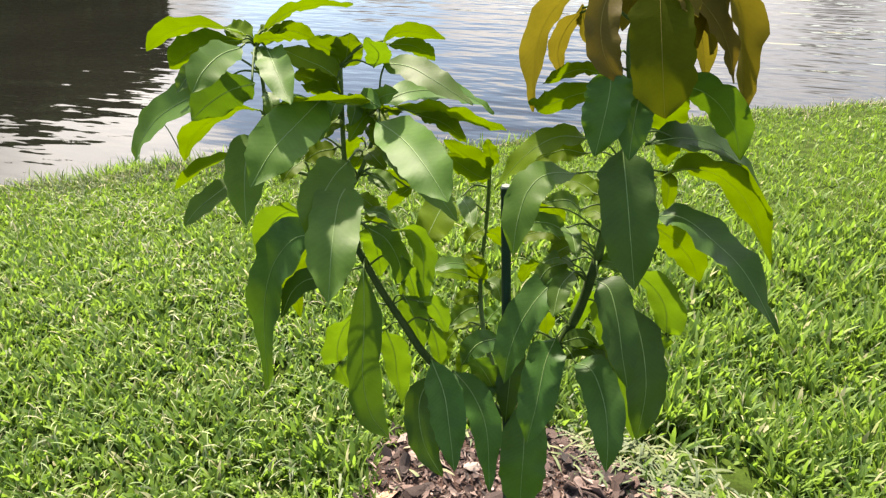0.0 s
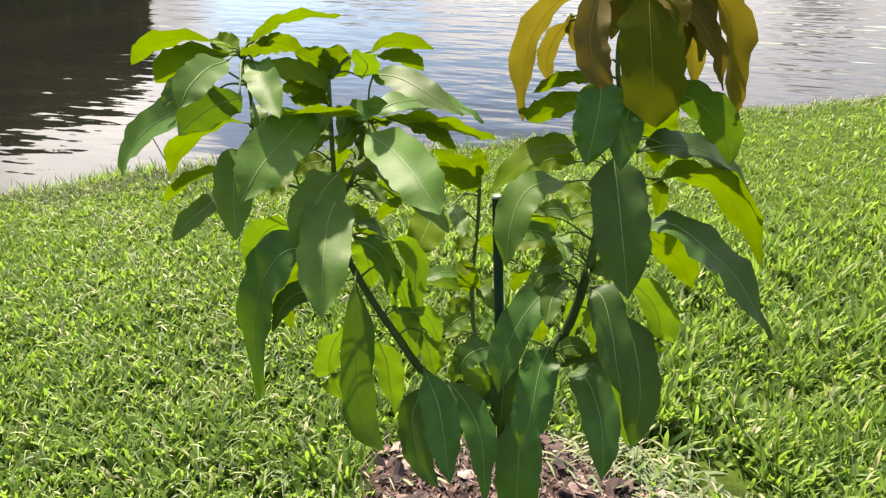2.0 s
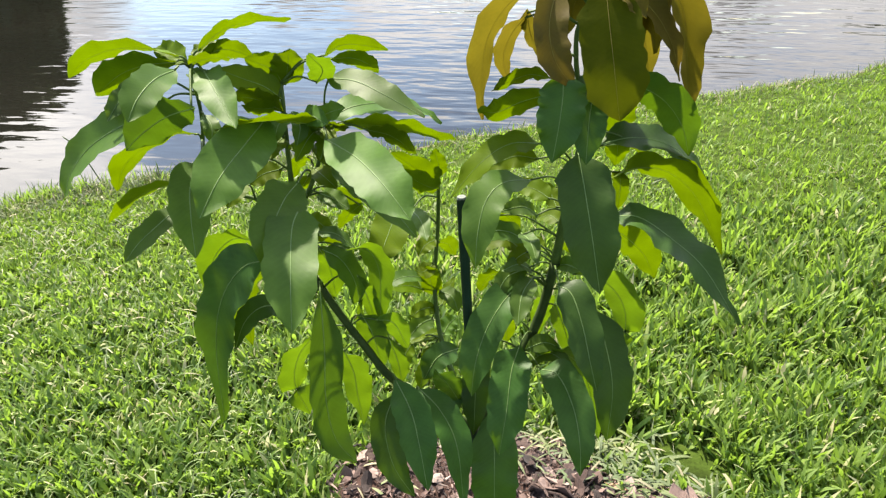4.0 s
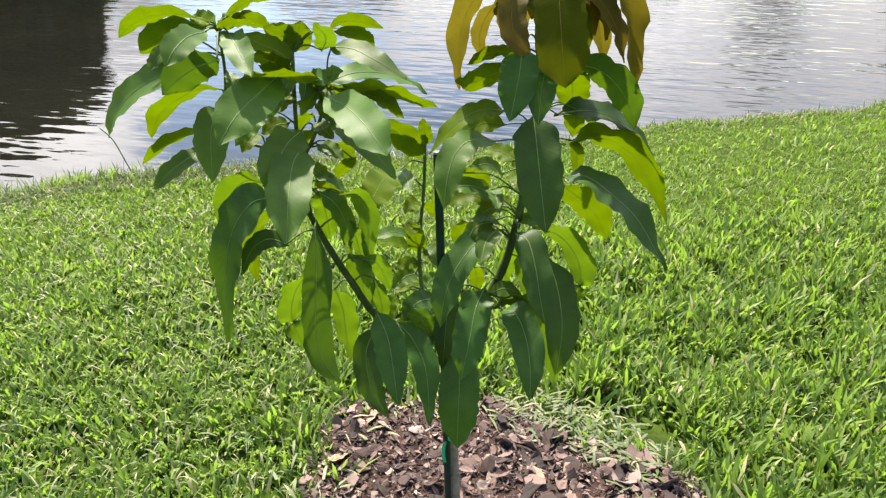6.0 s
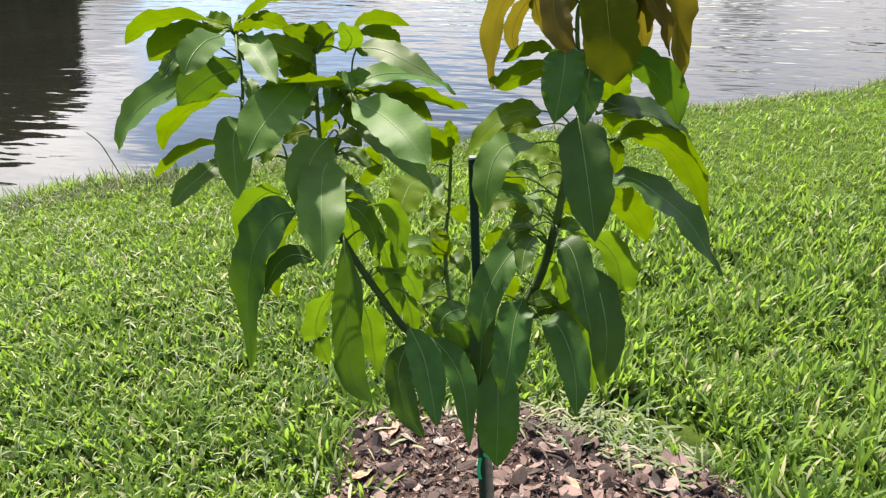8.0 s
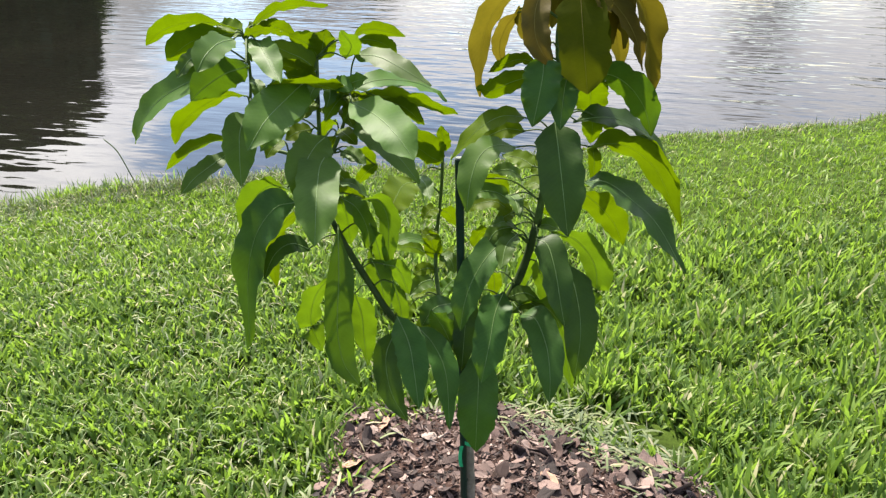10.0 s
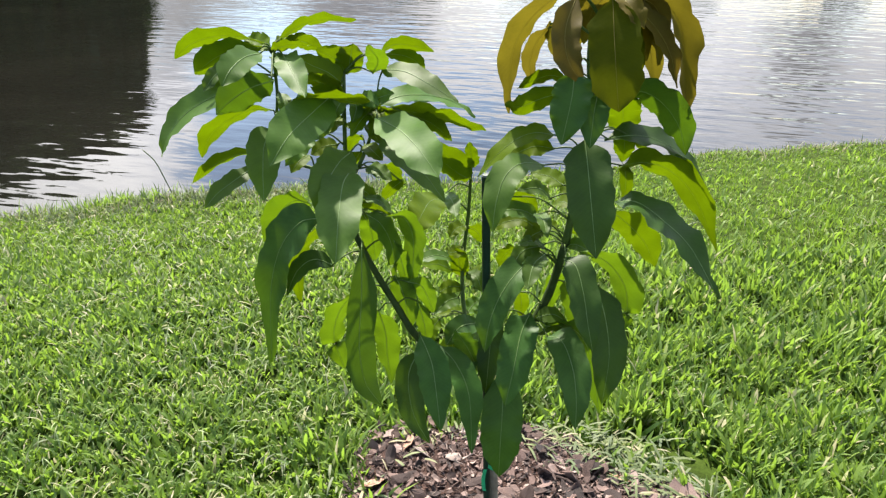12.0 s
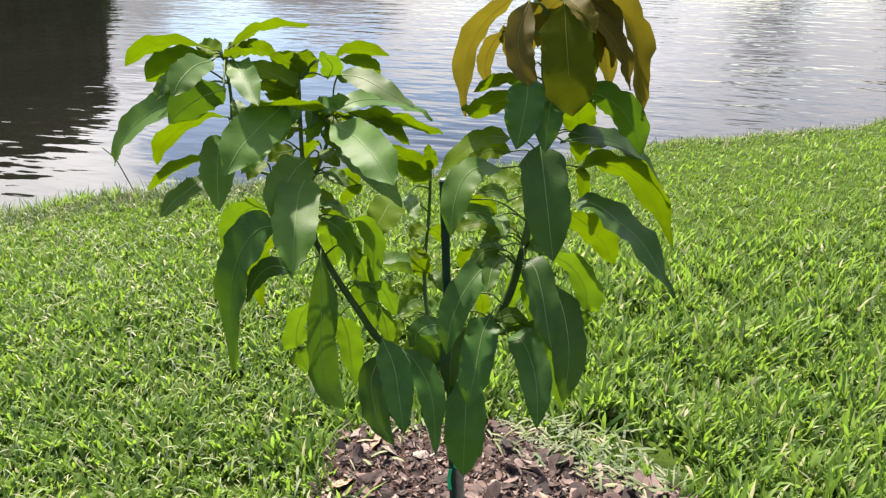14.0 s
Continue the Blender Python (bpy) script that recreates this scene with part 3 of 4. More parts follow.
leaf(YOUNG, [(-0.010, 1.240, 1.055), (0.051, 1.258, 1.046), (0.105, 1.270, 1.029), (0.180, 1.280, 1.005)], 0.054, 40)
leaf(YOUNG, [(0.035, 1.240, 1.047), (0.077, 1.265, 1.023), (0.114, 1.280, 0.984)], 0.033, 52)
leaf(MATURE, [(-0.021, 1.180, 1.057), (0.028, 1.094, 1.058), (0.065, 1.024, 1.044), (0.095, 0.980, 1.015)], 0.068, -24)
leaf(MATURE, [(-0.021, 1.220, 1.013), (0.023, 1.162, 0.997), (0.066, 1.112, 0.976), (0.103, 1.080, 0.937)], 0.053, -16)
leaf(YOUNG, [(-0.032, 1.240, 1.057), (-0.051, 1.217, 1.044), (-0.071, 1.200, 1.016)], 0.029, 24)
leaf(YOUNG, [(-0.034, 1.250, 1.061), (-0.011, 1.243, 1.051), (0.013, 1.240, 1.051)], 0.030, 48)
leaf(YOUNG, [(-0.040, 1.250, 1.046), (-0.060, 1.230, 1.034), (-0.084, 1.220, 1.028)], 0.027, 16)
leaf(YOUNG, [(-0.033, 1.250, 1.051), (-0.027, 1.221, 1.037), (-0.034, 1.200, 1.016)], 0.023, -16)
leaf(YOUNG, [(-0.050, 1.230, 0.992), (-0.030, 1.199, 0.988), (-0.012, 1.180, 0.977)], 0.031, -20)
leaf(YOUNG, [(-0.023, 1.250, 0.946), (-0.002, 1.266, 0.930), (0.011, 1.280, 0.885)], 0.030, 36)
leaf(YOUNG, [(0.020, 1.260, 0.912), (-0.006, 1.267, 0.888), (-0.024, 1.270, 0.862)], 0.031, -48)
leaf(MATURE, [(-0.073, 1.240, 1.081), (-0.060, 1.217, 1.066), (-0.066, 1.200, 1.042)], 0.024, 8)
leaf(MATURE, [(-0.058, 1.230, 1.077), (-0.040, 1.205, 1.085), (-0.015, 1.180, 1.078)], 0.032, -44)
leaf(YOUNG, [(-0.056, 1.250, 1.006), (-0.077, 1.262, 0.988), (-0.092, 1.270, 0.957)], 0.030, -32)
leaf(YOUNG, [(-0.038, 1.240, 1.055), (-0.024, 1.223, 1.051), (-0.008, 1.210, 1.042)], 0.027, -8)
leaf(YOUNG, [(-0.039, 1.250, 1.053), (-0.044, 1.262, 1.066), (-0.048, 1.270, 1.082)], 0.025, -12)
leaf(YOUNG, [(-0.037, 1.250, 1.053), (-0.052, 1.233, 1.059), (-0.072, 1.220, 1.056)], 0.028, -48)
leaf(YOUNG, [(-0.088, 1.240, 1.044), (-0.104, 1.218, 1.035), (-0.126, 1.200, 1.014)], 0.030, 24)
leaf(YOUNG, [(-0.043, 1.240, 1.029), (-0.031, 1.217, 1.020), (-0.019, 1.200, 1.003)], 0.026, -4)
leaf(YOUNG, [(-0.089, 1.250, 1.087), (-0.115, 1.231, 1.091), (-0.142, 1.220, 1.101)], 0.031, -56)
leaf(MATURE, [(-0.079, 1.240, 1.078), (-0.092, 1.217, 1.069), (-0.099, 1.200, 1.048)], 0.028, 16)
leaf(YOUNG, [(-0.059, 1.240, 0.976), (-0.075, 1.259, 0.949), (-0.098, 1.270, 0.927)], 0.029, -32)
leaf(YOUNG, [(-0.075, 1.240, 0.906), (-0.048, 1.214, 0.902), (-0.028, 1.200, 0.886)], 0.028, -20)
leaf(MATURE, [(-0.048, 1.230, 0.949), (-0.022, 1.206, 0.948), (0.003, 1.190, 0.936)], 0.030, -28)
leaf(YOUNG, [(-0.196, 1.220, 1.170), (-0.184, 1.246, 1.182), (-0.165, 1.260, 1.188)], 0.028, -16)
leaf(MATURE, [(-0.199, 1.220, 1.091), (-0.185, 1.197, 1.080), (-0.185, 1.180, 1.059)], 0.024, 8)
leaf(YOUNG, [(-0.157, 1.240, 0.968), (-0.173, 1.215, 0.962), (-0.186, 1.200, 0.945)], 0.029, 24)

# back stem
leaf(YOUNG, [(0.146, 1.420, 0.748), (0.124, 1.395, 0.750), (0.110, 1.380, 0.735)], 0.031, 28)
leaf(YOUNG, [(0.151, 1.420, 0.743), (0.173, 1.443, 0.722), (0.187, 1.460, 0.686)], 0.035, 48)
leaf(YOUNG, [(0.141, 1.420, 0.695), (0.118, 1.391, 0.693), (0.100, 1.380, 0.707)], 0.031, 32)
leaf(MATURE, [(0.148, 1.420, 0.628), (0.173, 1.396, 0.628), (0.184, 1.380, 0.601)], 0.032, -24)
leaf(YOUNG, [(0.140, 1.410, 0.597), (0.111, 1.383, 0.611), (0.087, 1.370, 0.603)], 0.032, 36)
leaf(YOUNG, [(0.133, 1.380, 0.476), (0.109, 1.357, 0.472), (0.096, 1.340, 0.442)], 0.034, 20)
leaf(MATURE, [(0.161, 1.360, 0.504), (0.191, 1.325, 0.519), (0.207, 1.300, 0.493)], 0.036, -36)
leaf(YOUNG, [(0.156, 1.400, 0.877), (0.129, 1.383, 0.905), (0.071, 1.360, 0.959)], 0.046, -60)
leaf(YOUNG, [(0.156, 1.400, 0.864), (0.126, 1.373, 0.888), (0.074, 1.340, 0.941)], 0.042, -56)
leaf(YOUNG, [(0.162, 1.410, 0.886), (0.155, 1.396, 0.921), (0.150, 1.390, 0.950)], 0.029, -12)
leaf(YOUNG, [(0.092, 1.400, 0.819), (0.069, 1.344, 0.834), (0.053, 1.280, 0.828), (0.038, 1.240, 0.808)], 0.065, 28)
leaf(MATURE, [(0.099, 1.360, 0.847), (0.116, 1.306, 0.849), (0.124, 1.260, 0.832)], 0.030, -16)
leaf(MATURE, [(0.125, 1.420, 0.661), (0.080, 1.381, 0.691), (0.038, 1.360, 0.685)], 0.030, 24)
leaf(YOUNG, [(0.118, 1.420, 0.634), (0.086, 1.396, 0.661), (0.046, 1.380, 0.668)], 0.031, 36)
leaf(YOUNG, [(0.140, 1.420, 0.613), (0.131, 1.406, 0.665), (0.126, 1.400, 0.702)], 0.042, -32)
leaf(YOUNG, [(0.152, 1.420, 0.589), (0.166, 1.445, 0.610), (0.186, 1.460, 0.635)], 0.026, 4)
leaf(MATURE, [(0.135, 1.410, 0.570), (0.105, 1.382, 0.574), (0.076, 1.360, 0.553)], 0.039, 36)
leaf(YOUNG, [(0.149, 1.410, 0.535), (0.112, 1.376, 0.548), (0.083, 1.360, 0.545)], 0.027, 12)
leaf(MATURE, [(0.151, 1.400, 0.530), (0.166, 1.419, 0.544), (0.187, 1.430, 0.557)], 0.036, -28)
leaf(OLD_SHADED, [(0.178, 1.320, 0.555), (0.134, 1.283, 0.564), (0.105, 1.260, 0.532)], 0.047, 36)
leaf(YOUNG, [(0.089, 1.400, 0.519), (0.068, 1.383, 0.493), (0.060, 1.370, 0.443)], 0.034, 20)
leaf(YOUNG, [(0.132, 1.360, 0.534), (0.119, 1.337, 0.517), (0.119, 1.320, 0.482)], 0.034, 12)

# right limb
leaf(YOUNG, [(0.307, 1.210, 1.018), (0.257, 1.206, 1.022), (0.211, 1.203, 0.995), (0.162, 1.200, 0.940)], 0.048, 24)
leaf(YOUNG, [(0.306, 1.220, 0.988), (0.273, 1.239, 0.988), (0.242, 1.253, 0.971), (0.214, 1.260, 0.953)], 0.038, 56)
leaf(MATURE, [(0.291, 1.190, 0.967), (0.238, 1.147, 0.984), (0.208, 1.119, 0.969), (0.192, 1.088, 0.932), (0.186, 1.070, 0.884)], 0.056, 16)
leaf(YOUNG, [(0.328, 1.220, 0.916), (0.304, 1.244, 0.926), (0.268, 1.260, 0.928)], 0.034, 36)
leaf(YOUNG, [(0.339, 1.220, 0.897), (0.334, 1.245, 0.912), (0.322, 1.260, 0.928)], 0.028, 8)
leaf(MATURE, [(0.306, 1.210, 0.892), (0.276, 1.186, 0.923), (0.235, 1.170, 0.925)], 0.029, 40)
leaf(YOUNG, [(0.224, 1.220, 0.894), (0.257, 1.244, 0.880), (0.286, 1.260, 0.846)], 0.034, 56)
leaf(MATURE, [(0.291, 1.220, 0.840), (0.254, 1.210, 0.868), (0.215, 1.203, 0.871), (0.196, 1.200, 0.848)], 0.034, 40)
leaf(YOUNG, [(0.294, 1.230, 0.809), (0.259, 1.241, 0.835), (0.220, 1.248, 0.828), (0.197, 1.250, 0.812)], 0.033, 36)
leaf(MATURE, [(0.278, 1.210, 0.863), (0.287, 1.172, 0.865), (0.291, 1.130, 0.847)], 0.026, 0)
leaf(OLD_SHADED, [(0.317, 1.130, 1.150), (0.315, 1.116, 1.122), (0.308, 1.101, 1.087), (0.298, 1.090, 1.036)], 0.063, 12)
leaf(OLD_SHADED, [(0.357, 1.120, 1.114), (0.351, 1.106, 1.086), (0.346, 1.090, 1.030)], 0.048, 8)
leaf(YOUNG, [(0.320, 1.200, 1.122), (0.289, 1.219, 1.125), (0.262, 1.232, 1.113), (0.233, 1.240, 1.096)], 0.029, -52)
leaf(YOUNG, [(0.315, 1.200, 1.100), (0.276, 1.221, 1.083), (0.240, 1.235, 1.064), (0.211, 1.240, 1.067)], 0.043, -68)
leaf(OLD_SHADED, [(0.342, 1.120, 1.037), (0.345, 1.086, 0.997), (0.350, 1.047, 0.939), (0.360, 1.020, 0.859)], 0.077, -16)
leaf(YOUNG, [(0.418, 1.220, 1.092), (0.435, 1.258, 1.042), (0.440, 1.280, 0.992)], 0.065, 8)
leaf(YOUNG, [(0.432, 1.230, 1.019), (0.443, 1.256, 0.983), (0.446, 1.270, 0.948)], 0.039, 8)
leaf(YOUNG, [(0.450, 1.220, 1.011), (0.471, 1.246, 0.988), (0.488, 1.260, 0.966)], 0.026, 0)
leaf(YOUNG, [(0.436, 1.220, 0.960), (0.452, 1.252, 0.919), (0.460, 1.280, 0.861)], 0.027, -12)
leaf(OLD_SHADED, [(0.416, 1.200, 1.101), (0.460, 1.210, 1.097), (0.501, 1.219, 1.070), (0.534, 1.226, 1.027), (0.553, 1.230, 0.975)], 0.065, 48)
leaf(OLD_SHADED, [(0.392, 1.200, 1.014), (0.450, 1.218, 1.016), (0.503, 1.232, 1.001), (0.562, 1.247, 0.961), (0.632, 1.260, 0.867)], 0.063, -24)
leaf(YOUNG, [(0.413, 1.200, 0.955), (0.466, 1.218, 0.964), (0.527, 1.235, 0.944), (0.590, 1.253, 0.882), (0.659, 1.270, 0.756)], 0.073, 40)
leaf(OLD_SHADED, [(0.412, 1.180, 0.897), (0.450, 1.145, 0.913), (0.494, 1.101, 0.891), (0.533, 1.064, 0.858), (0.582, 1.030, 0.777)], 0.064, -12)
leaf(YOUNG, [(0.419, 1.200, 0.873), (0.466, 1.228, 0.829), (0.506, 1.249, 0.781), (0.533, 1.260, 0.725)], 0.063, 48)
leaf(YOUNG, [(0.347, 1.220, 0.871), (0.333, 1.245, 0.874), (0.313, 1.260, 0.861)], 0.031, 32)
leaf(MATURE, [(0.337, 1.220, 0.786), (0.353, 1.198, 0.804), (0.377, 1.180, 0.800)], 0.029, -32)
leaf(YOUNG, [(0.342, 1.220, 0.823), (0.368, 1.240, 0.818), (0.387, 1.250, 0.796)], 0.031, 60)
leaf(YOUNG, [(0.294, 1.220, 0.823), (0.273, 1.208, 0.818), (0.255, 1.200, 0.802)], 0.029, 24)
leaf(YOUNG, [(0.326, 1.230, 0.819), (0.302, 1.244, 0.823), (0.285, 1.250, 0.808)], 0.028, 28)

# right low
leaf(OLD_SHADED, [(0.327, 1.150, 0.795), (0.347, 1.127, 0.791), (0.358, 1.088, 0.754), (0.364, 1.056, 0.711), (0.374, 1.040, 0.662)], 0.056, -16)
leaf(OLD_SHADED, [(0.395, 1.170, 0.733), (0.412, 1.131, 0.681), (0.419, 1.094, 0.613), (0.409, 1.070, 0.521)], 0.066, -8)
leaf(MATURE, [(0.366, 1.200, 0.783), (0.418, 1.210, 0.764), (0.461, 1.220, 0.711), (0.477, 1.226, 0.654), (0.473, 1.230, 0.592)], 0.068, 36)
leaf(OLD_SHADED, [(0.303, 1.150, 0.625), (0.330, 1.119, 0.634), (0.347, 1.070, 0.603), (0.351, 1.030, 0.559), (0.350, 1.010, 0.507)], 0.063, -12)
leaf(MATURE, [(0.307, 1.190, 0.625), (0.366, 1.200, 0.612), (0.409, 1.210, 0.540), (0.444, 1.220, 0.381)], 0.070, 48)
leaf(MATURE, [(0.291, 1.200, 0.598), (0.330, 1.189, 0.628), (0.381, 1.180, 0.586)], 0.032, -28)
leaf(MATURE, [(0.355, 1.210, 0.620), (0.320, 1.185, 0.655), (0.282, 1.170, 0.655)], 0.032, 40)
leaf(MATURE, [(0.341, 1.210, 0.720), (0.368, 1.230, 0.638), (0.390, 1.240, 0.557)], 0.046, 24)
leaf(MATURE, [(0.332, 1.220, 0.738), (0.325, 1.243, 0.685), (0.322, 1.260, 0.618)], 0.035, -12)
leaf(YOUNG, [(0.252, 1.220, 0.690), (0.261, 1.243, 0.651), (0.263, 1.260, 0.604)], 0.031, 8)

# centre
leaf(OLD_SHADED, [(0.271, 1.160, 0.673), (0.251, 1.123, 0.646), (0.236, 1.078, 0.597), (0.220, 1.050, 0.529)], 0.065, 8)
leaf(OLD_SHADED, [(0.223, 1.150, 0.549), (0.220, 1.105, 0.469), (0.217, 1.084, 0.414), (0.215, 1.070, 0.337)], 0.081, 0)
leaf(OLD_SHADED, [(0.286, 1.200, 0.779), (0.245, 1.169, 0.760), (0.210, 1.137, 0.724), (0.189, 1.113, 0.677), (0.180, 1.100, 0.618)], 0.062, 16)
leaf(MATURE, [(0.299, 1.200, 0.783), (0.270, 1.146, 0.783), (0.256, 1.100, 0.756)], 0.034, 16)
leaf(MATURE, [(0.292, 1.210, 0.794), (0.253, 1.192, 0.791), (0.228, 1.180, 0.752)], 0.032, 32)
leaf(MATURE, [(0.300, 1.210, 0.788), (0.273, 1.197, 0.811), (0.242, 1.190, 0.804)], 0.028, 20)
leaf(YOUNG, [(0.249, 1.220, 0.786), (0.226, 1.232, 0.769), (0.212, 1.240, 0.735)], 0.030, -44)
leaf(OLD_SHADED, [(0.054, 1.150, 0.626), (0.078, 1.096, 0.597), (0.088, 1.054, 0.560), (0.097, 1.020, 0.492)], 0.060, -8)
leaf(OLD_SHADED, [(0.051, 1.170, 0.579), (0.030, 1.138, 0.535), (0.040, 1.106, 0.469), (0.073, 1.090, 0.405)], 0.053, -4)
leaf(OLD_SHADED, [(0.093, 1.160, 0.594), (0.127, 1.123, 0.574), (0.152, 1.081, 0.528), (0.158, 1.040, 0.423)], 0.058, 0)
leaf(OLD_SHADED, [(0.177, 1.200, 0.498), (0.149, 1.171, 0.583), (0.123, 1.160, 0.631)], 0.050, -44)
leaf(OLD_SHADED, [(0.202, 1.200, 0.654), (0.195, 1.167, 0.593), (0.187, 1.140, 0.494)], 0.047, 4)
leaf(OLD_SHADED, [(0.181, 1.210, 0.566), (0.157, 1.194, 0.548), (0.145, 1.180, 0.500)], 0.041, 28)

# left limb
leaf(MATURE, [(-0.146, 1.200, 0.883), (-0.192, 1.223, 0.879), (-0.236, 1.245, 0.832), (-0.262, 1.260, 0.757)], 0.060, -48)
leaf(OLD_SHADED, [(-0.131, 1.160, 0.871), (-0.171, 1.162, 0.859), (-0.213, 1.164, 0.802), (-0.239, 1.167, 0.708), (-0.254, 1.170, 0.544)], 0.084, 56)
leaf(YOUNG, [(-0.137, 1.210, 0.832), (-0.176, 1.238, 0.787), (-0.205, 1.264, 0.726), (-0.211, 1.290, 0.619)], 0.059, -4)
leaf(OLD_SHADED, [(-0.112, 1.180, 0.761), (-0.147, 1.167, 0.782), (-0.180, 1.157, 0.763), (-0.204, 1.150, 0.713)], 0.041, 36)
leaf(OLD_SHADED, [(-0.051, 1.130, 0.827), (-0.054, 1.112, 0.726), (-0.061, 1.100, 0.632), (-0.052, 1.093, 0.552), (-0.021, 1.090, 0.498)], 0.062, 0)
leaf(MATURE, [(-0.088, 1.220, 0.676), (-0.119, 1.231, 0.628), (-0.135, 1.242, 0.558), (-0.117, 1.250, 0.475)], 0.055, -8)
leaf(MATURE, [(-0.037, 1.230, 0.638), (-0.025, 1.248, 0.570), (-0.024, 1.261, 0.504), (-0.018, 1.270, 0.422)], 0.058, 8)
leaf(YOUNG, [(-0.054, 1.200, 0.889), (-0.030, 1.224, 0.870), (-0.006, 1.240, 0.840)], 0.035, 56)
leaf(MATURE, [(-0.052, 1.190, 0.899), (-0.022, 1.184, 0.897), (0.006, 1.180, 0.871)], 0.026, -12)
leaf(MATURE, [(-0.047, 1.190, 0.867), (-0.020, 1.196, 0.843), (-0.001, 1.204, 0.791), (0.004, 1.210, 0.710)], 0.050, -52)
leaf(MATURE, [(-0.056, 1.210, 0.861), (-0.044, 1.225, 0.819), (-0.039, 1.240, 0.743)], 0.044, 32)
leaf(MATURE, [(-0.010, 1.190, 0.862), (0.024, 1.201, 0.856), (0.040, 1.215, 0.799), (0.032, 1.230, 0.683)], 0.055, 16)
leaf(MATURE, [(0.002, 1.210, 0.804), (0.016, 1.229, 0.742), (0.025, 1.240, 0.678)], 0.034, 20)
leaf(MATURE, [(0.003, 1.200, 0.733), (0.019, 1.211, 0.680), (0.030, 1.220, 0.595)], 0.050, 44)
leaf(MATURE, [(0.028, 1.200, 0.718), (0.057, 1.215, 0.698), (0.079, 1.230, 0.630)], 0.038, 60)
leaf(MATURE, [(0.045, 1.210, 0.674), (0.058, 1.223, 0.613), (0.064, 1.230, 0.553)], 0.035, 24)

# apex
leaf(YELLOW, [(0.302, 1.200, 1.271), (0.257, 1.218, 1.231), (0.228, 1.231, 1.184), (0.219, 1.242, 1.128), (0.220, 1.250, 1.048)], 0.064, -16)
leaf(YELLOW, [(0.285, 1.240, 1.207), (0.267, 1.266, 1.175), (0.258, 1.288, 1.134), (0.268, 1.300, 1.091)], 0.033, 0)
leaf(BROWN, [(0.323, 1.200, 1.263), (0.302, 1.160, 1.215), (0.305, 1.134, 1.170), (0.331, 1.120, 1.131)], 0.046, -4)
leaf(YELLOW, [(0.284, 1.240, 1.215), (0.298, 1.265, 1.167), (0.327, 1.280, 1.119)], 0.028, 4)
leaf(OLIVE, [(0.375, 1.160, 1.264), (0.376, 1.124, 1.209), (0.379, 1.096, 1.155), (0.386, 1.080, 1.095)], 0.082, -16)
leaf(YELLOW, [(0.426, 1.240, 1.215), (0.463, 1.265, 1.186), (0.482, 1.285, 1.144), (0.499, 1.300, 1.085)], 0.042, 12)
leaf(BROWN, [(0.393, 1.200, 1.265), (0.433, 1.203, 1.237), (0.472, 1.207, 1.199), (0.499, 1.209, 1.154), (0.513, 1.210, 1.105)], 0.055, -44)
leaf(YELLOW, [(0.422, 1.220, 1.273), (0.469, 1.220, 1.256), (0.508, 1.220, 1.213), (0.524, 1.220, 1.146), (0.541, 1.220, 1.051)], 0.067, 24)
leaf(YELLOW, [(0.423, 1.220, 1.258), (0.455, 1.238, 1.222), (0.478, 1.252, 1.180), (0.491, 1.260, 1.136)], 0.036, 4)
leaf(YELLOW, [(0.387, 1.220, 1.253), (0.341, 1.260, 1.272), (0.297, 1.320, 1.240)], 0.040, 38)
leaf(YELLOW, [(0.382, 1.220, 1.252), (0.449, 1.260, 1.272), (0.536, 1.320, 1.240)], 0.041, -36)
leaf(OLIVE, [(0.390, 1.220, 1.260), (0.388, 1.250, 1.294), (0.379, 1.300, 1.311)], 0.032, -11)
leaf(YELLOW, [(0.383, 1.210, 1.265), (0.355, 1.220, 1.237), (0.348, 1.250, 1.175)], 0.037, -35)
leaf(YELLOW, [(0.400, 1.220, 1.258), (0.441, 1.240, 1.219), (0.473, 1.280, 1.140)], 0.040, 15)
leaf(OLIVE, [(0.397, 1.230, 1.254), (0.430, 1.235, 1.194), (0.451, 1.260, 1.103)], 0.038, 24)
leaf(YELLOW, [(0.382, 1.230, 1.262), (0.337, 1.250, 1.226), (0.341, 1.290, 1.139)], 0.038, -27)
leaf(YELLOW, [(0.380, 1.190, 1.271), (0.400, 1.145, 1.254), (0.422, 1.120, 1.220)], 0.036, -21)
leaf(BROWN, [(0.392, 1.220, 1.264), (0.460, 1.220, 1.244), (0.495, 1.240, 1.171)], 0.037, 42)


# ---------------------------------------------------------------- stake and tie
stake = thing("garden_stake", "dark green plastic garden stake standing in the mulch", "stake", at=(0.204, 1.178, 0.0))
o = Vector((0.204, 1.178, 0.0))
sv, sf = tube([Vector(p) - o for p in ((0.2055, 1.180, -0.05), (0.192, 1.176, 0.45), (0.1772, 1.172, 0.951))], [0.0082, 0.0082, 0.0082], 14)
child("pole", mesh_from("pole", sv, sf, STAKE, False), stake)
for h in (0.16, 0.33, 0.50, 0.67, 0.84):
    x = 0.2055 - 0.0283 * h / 0.951
    rv, rf = tube([Vector((x, 1.180 - 0.008 * h, h - 0.0015)) - o, Vector((x, 1.180 - 0.008 * h, h + 0.0015)) - o], [0.0087, 0.0087], 14)
    child("rib", mesh_from("rib", rv, rf, STAKE), stake)
cv, cf = tube([Vector((0.1772, 1.172, 0.951)) - o, Vector((0.1771, 1.172, 0.954)) - o], [0.0074, 0.0068], 14)
child("end_cap", mesh_from("end_cap", cv, cf, STAKE_END), stake, "pale cut end of the stake")

